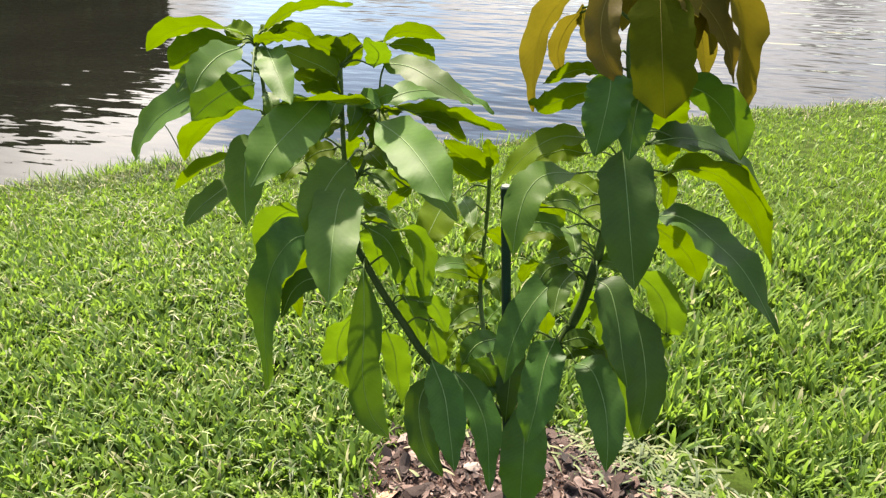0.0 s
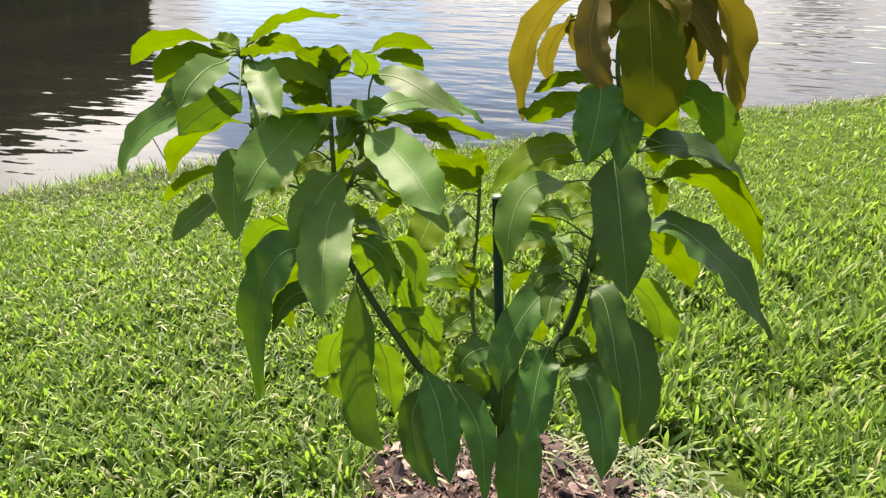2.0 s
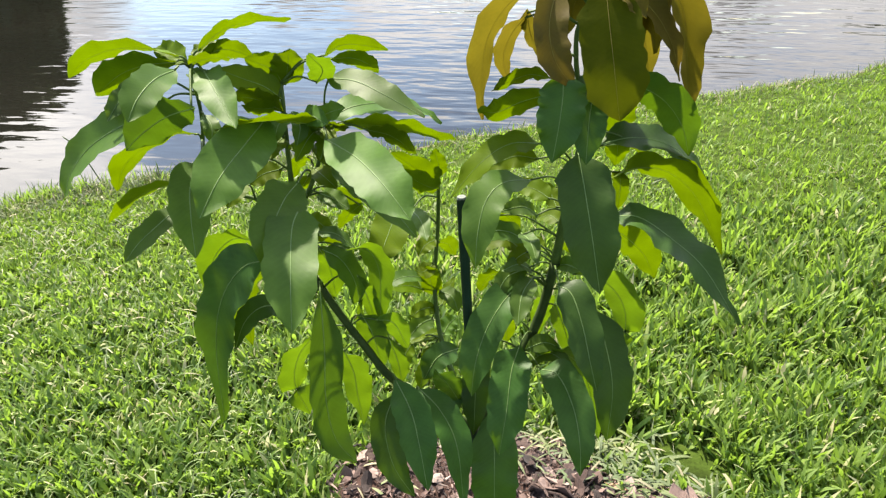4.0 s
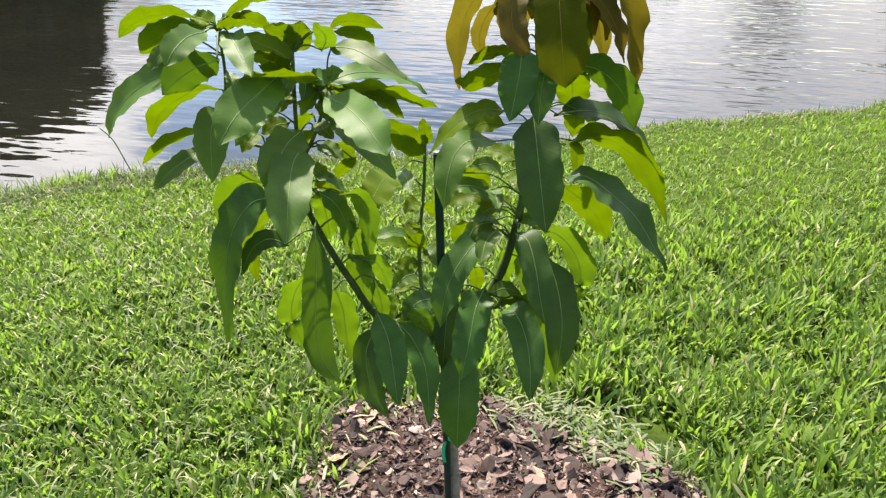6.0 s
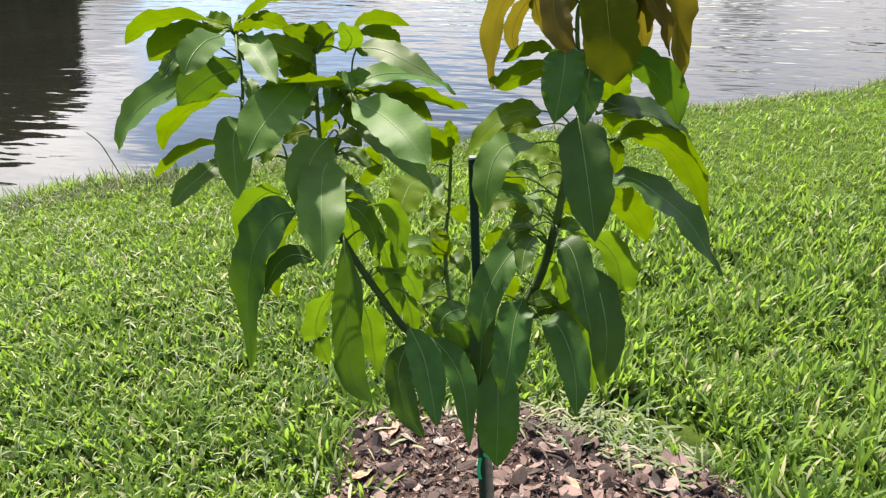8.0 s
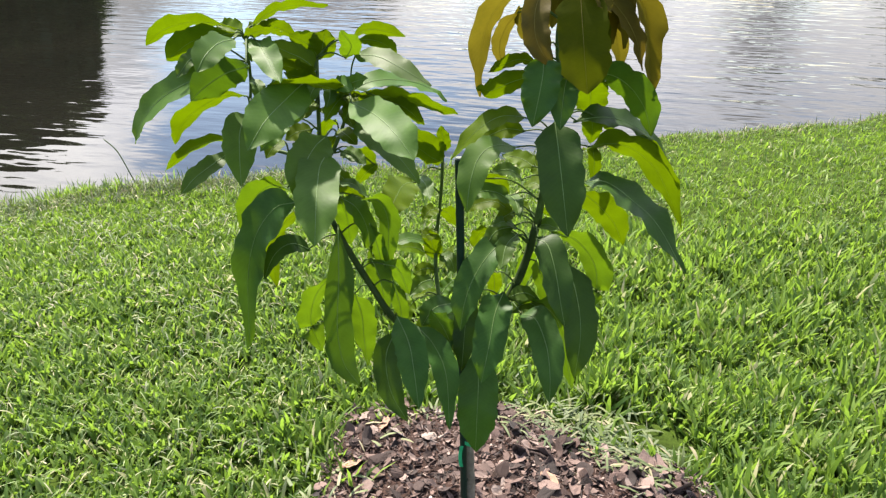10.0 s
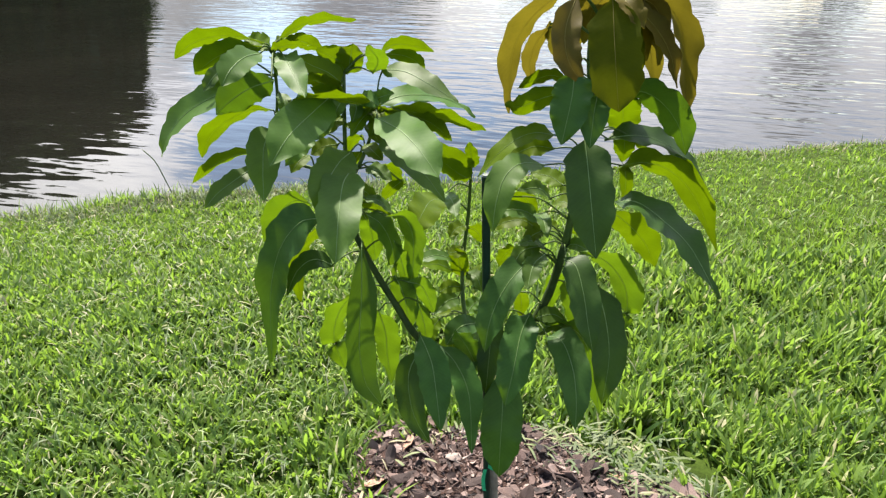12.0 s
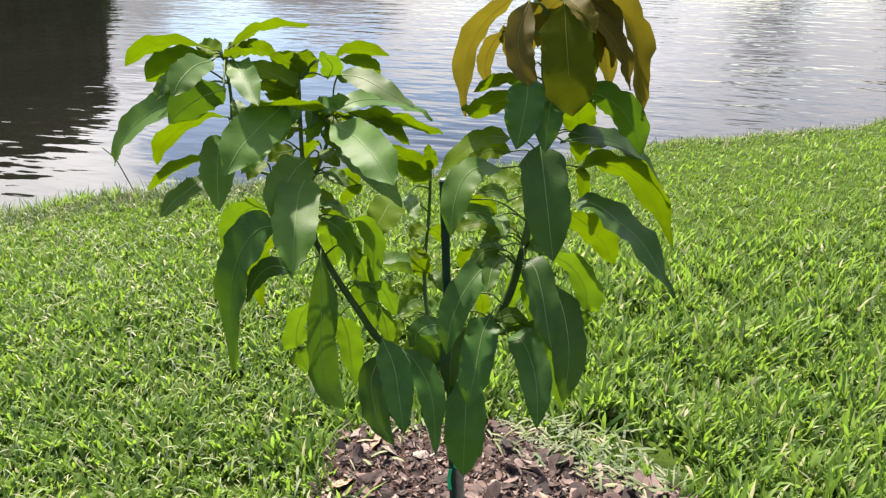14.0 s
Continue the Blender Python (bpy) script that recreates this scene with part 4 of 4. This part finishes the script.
# green tape round trunk and stake, with a loose tail
tape = thing("tie_tape", "bright green plastic tape tying the trunk to the stake", "tape", at=(0.207, 1.185, 0.275))
tv, tf = [], []
for i in range(25):
    w = 2 * math.pi * i / 24
    for z in (-0.005, 0.005):
        tv.append((0.0 + 0.0185 * math.cos(w) + 0.004, 0.003 + 0.024 * math.sin(w), z + 0.002 * math.sin(w * 2)))
for i in range(24):
    tf.append((2 * i, 2 * i + 2, 2 * i + 3, 2 * i + 1))
for i in range(7):
    u = i / 6
    for q in (-0.004, 0.004):
        tv.append((-0.014 - 0.004 * math.sin(u * 3), -0.018 - 0.006 * u, -0.005 - 0.055 * u + 0.25 * q * math.sin(u * 4) * 0.5))
        tv[-1] = (tv[-1][0] + q, tv[-1][1], tv[-1][2])
for i in range(6):
    k = 50 + 2 * i
    tf.append((k, k + 1, k + 3, k + 2))
tob = child("band", mesh_from("band", tv, tf, TAPE), tape)
tob.modifiers.new("thick", 'SOLIDIFY').thickness = 0.0008

# ---------------------------------------------------------------- mulch bed
MX, MY = 0.31, 1.23


def bed_edge(a):
    """The bed's outline by angle: eaten into by grass at the back on one side."""
    return (1 + 0.07 * np.sin(3 * a + 0.6) + 0.05 * np.sin(5 * a + 2.0) + 0.03 * np.sin(9 * a)
            - 0.27 * np.exp(-((a - 0.85) / 0.36) ** 2) + 0.08 * np.exp(-((a - 2.3) / 0.3) ** 2))


def bed_rho(x, y):
    """0 in the bed's middle, 1 at its edge."""
    dx, dy = (x - MX) / 0.485, (y - MY) / 0.46
    return np.hypot(dx, dy) / bed_edge(np.arctan2(dy, dx))


def bed_z(x, y):
    r = min(1.0, float(bed_rho(x, y)))
    return float(land(x, y)) + 0.045 + 0.026 * (1 - r * r) + 0.008 * noise.noise(Vector((x * 9, y * 9, 0)))


bed = thing("mulch_bed", "round bed of brown bark mulch under the sapling", "mulch", at=(MX, MY, 0))
bv, bf = [(0, 0, bed_z(MX, MY))], []
RINGS, SPOKES = 26, 72
for r in range(1, RINGS + 1):
    for k in range(SPOKES):
        a = 2 * math.pi * k / SPOKES
        rad = r / RINGS * float(bed_edge(a))
        x, y = MX + 0.485 * rad * math.cos(a), MY + 0.46 * rad * math.sin(a)
        z = bed_z(x, y) + 0.006 * noise.noise(Vector((x * 40, y * 40, 3)))
        bv.append((x - MX, y - MY, z if r < RINGS else float(land(x, y)) - 0.005))
for k in range(SPOKES):
    bf.append((0, 1 + k, 1 + (k + 1) % SPOKES))
for r in range(RINGS - 1):
    for k in range(SPOKES):
        a, b = 1 + r * SPOKES + k, 1 + r * SPOKES + (k + 1) % SPOKES
        bf.append((a, a + SPOKES, b + SPOKES, b))
child("soil", mesh_from("soil", bv, bf, COMPOST, True), bed, "dark crumbly soil between the chips")


def chip_shape(rng, splinter=False):
    """A flat ragged flake of bark, about 1 long, curled and torn at the ends."""
    n = 5 if splinter else 9
    aspect = rng.uniform(0.08, 0.22) if splinter else rng.uniform(0.34, 0.78)
    curl, cup, twist = rng.uniform(-0.5, 0.7), rng.uniform(-0.8, 1.2), rng.uniform(-0.6, 0.6)

    def rise(x, y):
        return curl * x * x + cup * y * y / aspect + twist * x * y / aspect

    ring, inner, under = [], [], []
    for k in range(n):
        a = 2 * math.pi * (k + rng.uniform(-0.3, 0.3)) / n
        r = rng.uniform(0.33, 0.60)
        x, y = r * math.cos(a), r * math.sin(a) * aspect
        ring.append((x, y, rise(x, y) + 0.02))
        inner.append((x * 0.82, y * 0.82, rise(x * 0.82, y * 0.82) + 0.034 + rng.uniform(-0.012, 0.012)))
        under.append((x * 0.96, y * 0.96, rise(x, y) - 0.03))
    verts = ring + inner + under + [(0, 0, 0.036)]
    faces = []
    for k in range(n):
        m = (k + 1) % n
        faces += [(k, m, n + m, n + k), (n + k, n + m, 3 * n), (k, 2 * n + k, 2 * n + m, m)]
    faces.append(tuple(range(3 * n - 1, 2 * n - 1, -1)))
    return verts, faces


CR = random.Random(21)
shapes = [mesh_from("bark_chip", *chip_shape(CR), CHIP) for _ in range(24)]
loose_v, loose_f = [], []
for i in range(9500):
    a, r = CR.uniform(0, 2 * math.pi), math.sqrt(CR.random()) * 1.02
    rad = r * float(bed_edge(a))
    x, y = MX + 0.485 * rad * math.cos(a), MY + 0.46 * rad * math.sin(a)
    big = i < 300
    if big and i % 5 and x < 0.2:
        x = 0.62 - x          # most large flakes lie on the side away from the dark soil
    size = CR.uniform(0.04, 0.09) if i < 160 else CR.uniform(0.026, 0.07) if big else CR.uniform(0.018, 0.042) if i % 5 == 0 else CR.uniform(0.006, 0.024)
    while big and (y < 0.9 or bed_rho(x, y) > 0.93 or math.hypot(x - 0.215, y - 1.2) < 0.05):
        x, y = MX + CR.uniform(-0.42, 0.42), CR.uniform(1.0, 1.62)
    z = bed_z(x, y) + (0.006 if big else 0.003) + CR.uniform(0, 0.008)
    m = Matrix.LocRotScale((x - MX, y - MY, z), Euler((CR.gauss(0, 0.42), CR.gauss(0, 0.42), CR.uniform(0, 6.28))), (size, size, size * CR.uniform(0.5, 1.1)))
    if big:
        child("bark_chip", CR.choice(shapes), bed).matrix_basis = m
    else:
        v, f = chip_shape(CR, CR.random() < 0.68)
        k = len(loose_v)
        loose_v += [m @ Vector(p) for p in v]
        loose_f += [tuple(j + k for j in one) for one in f]
tagged(child("bark_litter", mesh_from("bark_litter", loose_v, loose_f, CHIP), bed, "small crumbs of brown bark"), kind="stuff")


# a few dead leaves on the mulch
DRY = plain("dead_leaf", (0.24, 0.14, 0.095), (0.36, 0.225, 0.16), 60, 0.8)


def dead_leaf(x, y, length, width, heading, tilt):
    """A dry curled leaf lying on the bed."""
    ob = thing("dry_leaf", "tan curled dead leaf lying on the mulch", "leaf", "dead leaves on the mulch", (x, y, bed_z(x, y) + 0.008))
    v, f, cols = [], [], 7
    for i in range(11):
        u = i / 10
        wide = 0.5 * width * math.sin(math.pi * min(1.0, u * 0.94 + 0.05)) ** 0.7
        for k in range(cols):
            q = (k - 3) / 3
            v.append((length * (u - 0.5), wide * q, 0.004 + 0.25 * wide * q * q + 0.05 * length * (2 * u - 1) ** 2 + 0.0015 * math.sin(u * 17 + k)))
    for i in range(10):
        for k in range(cols - 1):
            f.append((i * cols + k, i * cols + k + 1, (i + 1) * cols + k + 1, (i + 1) * cols + k))
    turn = Matrix.Rotation(heading, 4, 'Z') @ Matrix.Rotation(tilt, 4, 'X')
    blade = child("blade", mesh_from("blade", [turn @ Vector(p) for p in v], f, DRY, True), ob)
    blade.modifiers.new("thick", 'SOLIDIFY').thickness = 0.0006
    tv, tf = tube([turn @ Vector((length * u, 0, 0.005 + 0.05 * length * (2 * u) ** 2)) for u in (-0.75, -0.6, -0.3, 0.0, 0.3, 0.5)], [0.0012, 0.0012, 0.001, 0.0008, 0.0006, 0.0004], 6)
    child("stalk", mesh_from("stalk", tv, tf, DRY, True), ob)


dead_leaf(0.000, 1.555, 0.060, 0.034, 1.3, -0.5)
dead_leaf(-0.085, 1.395, 0.058, 0.036, 0.5, -0.3)
dead_leaf(0.575, 1.415, 0.052, 0.030, -0.4, -0.3)
dead_leaf(0.43, 1.30, 0.064, 0.036, 2.1, -0.2)


# ---------------------------------------------------------------- grass
def blades(name, x, y, length, width, lean, seed, mat, label, base_z=None, lie=0.0):
    """Many bent blades of grass in one mesh, one at each x, y."""
    rng = np.random.default_rng(seed)
    n = len(x)
    z = land(x, y) - 0.004 if base_z is None else base_z
    head = rng.uniform(0, 2 * np.pi, n)
    hx, hy = np.cos(head), np.sin(head)
    face = head + np.pi / 2 + rng.normal(0, 0.5, n)
    sx, sy = np.cos(face), np.sin(face)
    el0 = np.clip(np.where(rng.random(n) < 0.15, rng.uniform(0.5, 1.0, n), rng.normal(1.30, 0.20, n)) - lie, 0.05, 1.55)
    el1 = el0 - rng.uniform(0.2, 1.0, n) * lean
    el2 = el1 - rng.uniform(0.2, 1.0, n) * lean
    px, py, pz = x.copy(), y.copy(), z.copy()
    rows = [(px, py, pz)]
    for e, part in ((el0, 0.38), (el1, 0.34), (el2, 0.28)):
        px, py, pz = px + hx * np.cos(e) * length * part, py + hy * np.cos(e) * length * part, pz + np.sin(e) * length * part
        rows.append((px, py, pz))
    v = np.empty((n, 7, 3))
    for r, (wide, (a, b, c)) in enumerate(zip((0.42, 0.5, 0.40), rows)):
        for k, sgn in enumerate((-1, 1)):
            v[:, 2 * r + k, 0], v[:, 2 * r + k, 1], v[:, 2 * r + k, 2] = a + sgn * sx * width * wide, b + sgn * sy * width * wide, c
    v[:, 6, 0], v[:, 6, 1], v[:, 6, 2] = rows[3]
    o = np.arange(n)[:, None] * 7
    quads = np.concatenate([o + np.array([[0, 1, 3, 2]]), o + np.array([[2, 3, 5, 4]])])
    tris = o + np.array([[4, 5, 6]])
    me = bpy.data.meshes.new(name)
    me.vertices.add(n * 7)
    me.vertices.foreach_set("co", v.astype(np.float32).ravel())
    loops = np.concatenate([quads.ravel(), tris.ravel()]).astype(np.int32)
    me.loops.add(len(loops))
    me.loops.foreach_set("vertex_index", loops)
    starts = np.concatenate([np.arange(2 * n) * 4, 8 * n + np.arange(n) * 3]).astype(np.int32)
    me.polygons.add(3 * n)
    me.polygons.foreach_set("loop_start", starts)
    me.materials.append(mat)
    me.update(calc_edges=True)
    me.validate()
    return tagged(new(name, me), label, "grass", kind="stuff")


def scatter(seed, n, x0, x1, y0, y1, keep):
    rng = np.random.default_rng(seed)
    x, y = rng.uniform(x0, x1, n), rng.uniform(y0, y1, n)
    k = keep(x, y, rng)
    return x[k], y[k], rng


def clump(x, y):
    """0 to 1: how rank the lawn grows there."""
    a = np.sin(x * 9.1 + 2 * np.sin(y * 4.3)) * np.sin(y * 8.3 + 2 * np.sin(x * 5.1))
    b = np.sin(x * 23 + 3 * np.sin(y * 13)) * np.sin(y * 21 + 3 * np.sin(x * 11))
    return 0.5 + 0.28 * a + 0.22 * b


HOLES = ((0.66, 1.62, 0.13, 0.055), (0.55, 1.65, 0.08, 0.035), (0.80, 1.46, 0.08, 0.06), (0.76, 1.57, 0.09, 0.04), (0.86, 1.53, 0.07, 0.045), (0.80, 1.66, 0.06, 0.025))


def off_bed(x, y, rng):
    """Where grass grows: off the mulch, off the water, and thinly in a few bare hollows beside the bed."""
    bare = np.zeros(len(x), bool)
    for hx, hy, rx, ry in HOLES:
        bare |= ((x - hx) / rx) ** 2 + ((y - hy) / ry) ** 2 < 1 + rng.normal(0, 0.25, len(x))
    return (bed_rho(x, y) > 0.95 + rng.normal(0, 0.09, len(x))) & (shore_s(x, y) < -0.02) & ~(bare & (rng.random(len(x)) < 0.85))


def fading(x0, x1, y0, y1, over):
    """Keeps all well inside the box and fewer and fewer towards its sides."""
    return lambda x, y, r: off_bed(x, y, r) & (np.minimum(np.minimum(x - x0, x1 - x), np.minimum(y - y0, y1 - y)) / over > r.random(len(x)))


def tufts(x, y, rng, each, reach):
    """Several blades round every place, with the tuft's own vigour for each."""
    vigour = np.repeat(np.clip(rng.normal(1.0, 0.27, len(x)), 0.45, 1.7), each)
    x, y = np.repeat(x, each), np.repeat(y, each)
    return x + rng.normal(0, reach, len(x)), y + rng.normal(0, reach, len(x)), vigour


def lush(keep):
    """Thins the grass where the lawn is weak."""
    return lambda x, y, r: keep(x, y, r) & (r.random(len(x)) < 0.42 + 0.95 * clump(x, y))


def thinner(keep):
    """Sparser, with more shade between the blades, near the bed and towards the far side of the lawn on the right."""
    return lambda x, y, r: keep(x, y, r) & (r.random(len(x)) > 0.15 * np.clip((x - 0.6) / 1.2, 0, 1) * np.clip((y - 2.0) / 1.0, 0, 1)) & (r.random(len(x)) > 0.3 * np.clip(2.9 - y, 0, 1))


x, y, rng = scatter(1, 24000, -2.5, 3.1, 0.4, 3.1, lush(fading(-2.5, 3.1, 0.4, 3.1, 0.6)))
x, y, vigour = tufts(x, y, rng, 7, 0.012)
n = len(x)
left = np.clip((0.25 - x) / 0.8, 0, 1)          # shorter and more trodden on that side
blades("lawn_grass", x, y, rng.uniform(0.042, 0.095, n) * (0.4 + 0.9 * clump(x, y)) * vigour * (1.12 - 0.40 * left), rng.uniform(0.007, 0.0155, n), 0.36, 2, GRASS, "thick green lawn grass with broad blades", None, 0.12 * left)
x, y, rng = scatter(3, 60000, -3.9, 5.0, 0.1, 6.9, thinner(lush(fading(-3.9, 5.0, 0.1, 8.5, 0.8))))
x, y, vigour = tufts(x, y, rng, 6, 0.014)
n = len(x)
tall = rng.uniform(0.03, 0.065, n) * (0.6 + 0.6 * clump(x, y)) * vigour * np.clip(-shore_s(x, y) * 0.25 + 0.5, 0.5, 1)
wide = rng.uniform(0.005, 0.010, n)
mown = np.clip((x - 0.5) / 1.2, 0, 1) * np.clip((y - 2.4) / 1.0, 0, 1)          # shorter and finer there
tall, wide = tall * (1 - 0.25 * mown), wide * (1 - 0.35 * mown)
far = y + rng.normal(0, 0.35, n) > 2.8
blades("lawn_grass", x[~far], y[~far], tall[~far], wide[~far], 0.35, 4, GRASS, "lawn grass round the mulch bed")
blades("lawn_grass", x[far], y[far], tall[far], wide[far], 0.35, 44, SHORT_GRASS, "even short lawn grass running down to the pond")
x, y, rng = scatter(5, 90000, -11, 12, -8, 9, fading(-11, 12, -8, 12, 3.5))
n = len(x)
blades("lawn_grass", x, y, rng.uniform(0.05, 0.09, n) * np.clip(-shore_s(x, y) * 0.5 + 0.5, 0.5, 1), rng.uniform(0.008, 0.015, n), 0.7, 6, GRASS, "lawn grass round the bed")

# thin pale stems and cut ends between the blades
x, y, rng = scatter(25, 34000, -2.3, 2.9, 0.6, 4.6, lambda x, y, r: off_bed(x, y, r) & (r.random(len(x)) < (0.25 + 0.8 * clump(x * 0.6 + 3, y * 0.6)) * np.clip(1.6 - 0.35 * y, 0.15, 1) * np.clip(0.8 - 0.5 * x, 0.25, 1)))
n = len(x)
blades("grass_stems", x, y, rng.uniform(0.025, 0.065, n), rng.uniform(0.0018, 0.0048, n), 0.6, 26, PALE, "thin pale grass stems between the green blades", land(x, y) + rng.uniform(0.005, 0.04, n), 0.25)

# pale cut grass and straw lying along the bed's edge
rng = np.random.default_rng(8)
n = 560
a = np.concatenate([rng.normal(0.80, 0.36, 380), rng.uniform(0, 2 * np.pi, 180)])
r = np.concatenate([rng.normal(0.86, 0.13, 380), rng.normal(1.0, 0.10, 180)])
x, y = MX + 0.485 * r * np.cos(a), MY + 0.46 * r * np.sin(a)
z = np.array([bed_z(float(p), float(q)) for p, q in zip(x, y)]) + rng.uniform(0.006, 0.02, n)
blades("grass_clippings", x, y, rng.uniform(0.025, 0.075, n), rng.uniform(0.004, 0.010, n), 0.5, 9, STRAW, "pale dry grass clippings on the mulch's edge", z, 1.1)

# dry brown blades and thatch between the green ones
x, y, rng = scatter(15, 9000, -2.2, 2.8, 0.7, 4.2, lambda x, y, r: off_bed(x, y, r) & (clump(x * 0.5, y * 0.5) + r.normal(0, 0.12, len(x)) > 0.56 + 0.16 * np.clip((x + 0.3) / 0.8, 0, 1)))
n = len(x)
blades("dry_grass", x, y, rng.uniform(0.03, 0.07, n), rng.uniform(0.003, 0.008, n), 0.5, 16, STRAW, "dry tan blades lying in the lawn", land(x, y) + rng.uniform(0.01, 0.035, n), 0.9)

# taller tufts at the water's edge
rng = np.random.default_rng(10)
n = 2000
x = np.concatenate([rng.uniform(-3.6, 4.6, 900), rng.normal(-1.95, 0.22, 700), rng.normal(2.3, 0.3, 400)])
y = shore_y(x) + rng.normal(-0.07, 0.05, n)
blades("shore_grass", x, y, rng.uniform(0.03, 0.13, n) * (1 - 0.55 * np.clip(x / 1.5, 0, 1)), rng.uniform(0.003, 0.008, n), 0.45, 11, GRASS, "taller uneven grass along the water's edge")
rng = np.random.default_rng(18)
n = 5200
x = np.concatenate([rng.uniform(-3.8, 4.8, 2600), rng.normal(-1.5, 0.7, 2600)])
y = shore_y(x) - np.abs(rng.normal(0.04, 0.20, n))
blades("dry_grass", x, y, rng.uniform(0.03, 0.10, n), rng.uniform(0.003, 0.007, n), 0.5, 19, STRAW, "straw-coloured dry blades near the water's edge", None, 0.25)
tagged(new("grass_stalk", mesh_from("grass_stalk", *tube(smooth_line([(-1.61, 4.15, -0.24), (-1.66, 4.17, -0.12), (-1.71, 4.19, -0.02), (-1.78, 4.2, 0.05)], 5), [0.0035] * 15 + [0.0012], 6), STRAW, True)),
       "single thin dry grass stalk at the water's edge", "grass")


# ---------------------------------------------------------------- trees across the pond
def tree(x, y, height, spread, seed, count):
    rng = random.Random(seed)
    z = float(land(x, y))
    t = thing("shade_tree", "large dark leafy tree on the far bank of the pond", "tree", "trees across the pond", (x, y, z))
    trunk_line = smooth_line([(0, 0, -0.4), (0.1, 0.05, height * 0.25), (-0.15, 0.1, height * 0.55), (0.1, 0, height * 0.85)], 5)
    k = len(trunk_line)
    v, f = tube(trunk_line, [0.34 * (1 - 0.85 * i / (k - 1)) + 0.02 for i in range(k)], 9)
    child("trunk", mesh_from("trunk", v, f, TREE_BARK, True), t)
    tips = []
    for i in range(11):
        a, h = i * 2.4 + rng.uniform(-0.4, 0.4), height * rng.uniform(0.22, 0.75)
        d = spread * rng.uniform(0.55, 1.0) * (1.1 - 0.6 * h / height)
        end = (d * math.cos(a), d * math.sin(a), h + height * rng.uniform(0.05, 0.22))
        v, f = tube(smooth_line([(0, 0, h), (end[0] * 0.5, end[1] * 0.5, h + (end[2] - h) * 0.7), end], 4), [0.13 - 0.013 * j for j in range(9)], 6)
        child("limb", mesh_from("limb", v, f, TREE_BARK, True), t)
        tips.append(end)
    tips += [(rng.uniform(-0.3, 0.3) * spread, rng.uniform(-0.3, 0.3) * spread, height * q) for q in (0.5, 0.62, 0.74, 0.86, 0.95)]
    tips += [(spread * 0.8 * math.cos(i), spread * 0.8 * math.sin(i), height * rng.uniform(0.04, 0.32)) for i in range(10)]
    tips += [(spread * 0.42 * math.cos(i * 1.3), spread * 0.42 * math.sin(i * 1.3), height * rng.uniform(0.66, 0.88)) for i in range(9)]
    gen = np.random.default_rng(seed)
    c = np.array(tips)[gen.integers(0, len(tips), count)]
    g = gen.normal(0, 1, (count, 3))
    p = c + g / np.linalg.norm(g, axis=1)[:, None] * (gen.random((count, 1)) ** 0.5) * np.array([spread * 0.42, spread * 0.42, height * 0.13])
    p[:, 2] = np.maximum(p[:, 2], 0.3)
    a = gen.normal(0, 1, (count, 3)); a /= np.linalg.norm(a, axis=1)[:, None]
    b = np.cross(a, gen.normal(0, 1, (count, 3))); b /= np.linalg.norm(b, axis=1)[:, None]
    s = gen.uniform(0.20, 0.50, (count, 1))
    v = np.stack([p - a * s, p + b * s * 0.5, p + a * s, p - b * s * 0.5], 1).reshape(-1, 3)
    me = bpy.data.meshes.new("crown")
    me.from_pydata(v.tolist(), [], np.arange(count * 4).reshape(-1, 4).tolist())
    me.materials.append(TREE_LEAF)
    child("crown", me, t)


for i, (x, y, h, s) in enumerate(((-14.5, 31.5, 3.6, 1.9), (-14.8, 31, 7.1, 2.1), (-16.4, 30, 7.9, 2.4), (-18.2, 29, 8.4, 2.8), (-21, 27, 8.5, 3.4), (-26, 25.5, 8.7, 4.0), (-31, 26, 8, 4), (-17.5, 33, 6.4, 2.5), (-22, 31.5, 7.0, 3.4))):
    tree(x, y, h * 0.97, s, 40 + i, 19000)
for i, (x, y, h, s) in enumerate(((50, 76, 8.5, 4), (58, 78, 9.5, 4.5), (-4, 76, 5, 3), (8, 78, 4.6, 3), (24, 80, 5.4, 3.4), (38, 79, 5.0, 3.2))):
    tree(x, y, h, s, 60 + i, 2500)
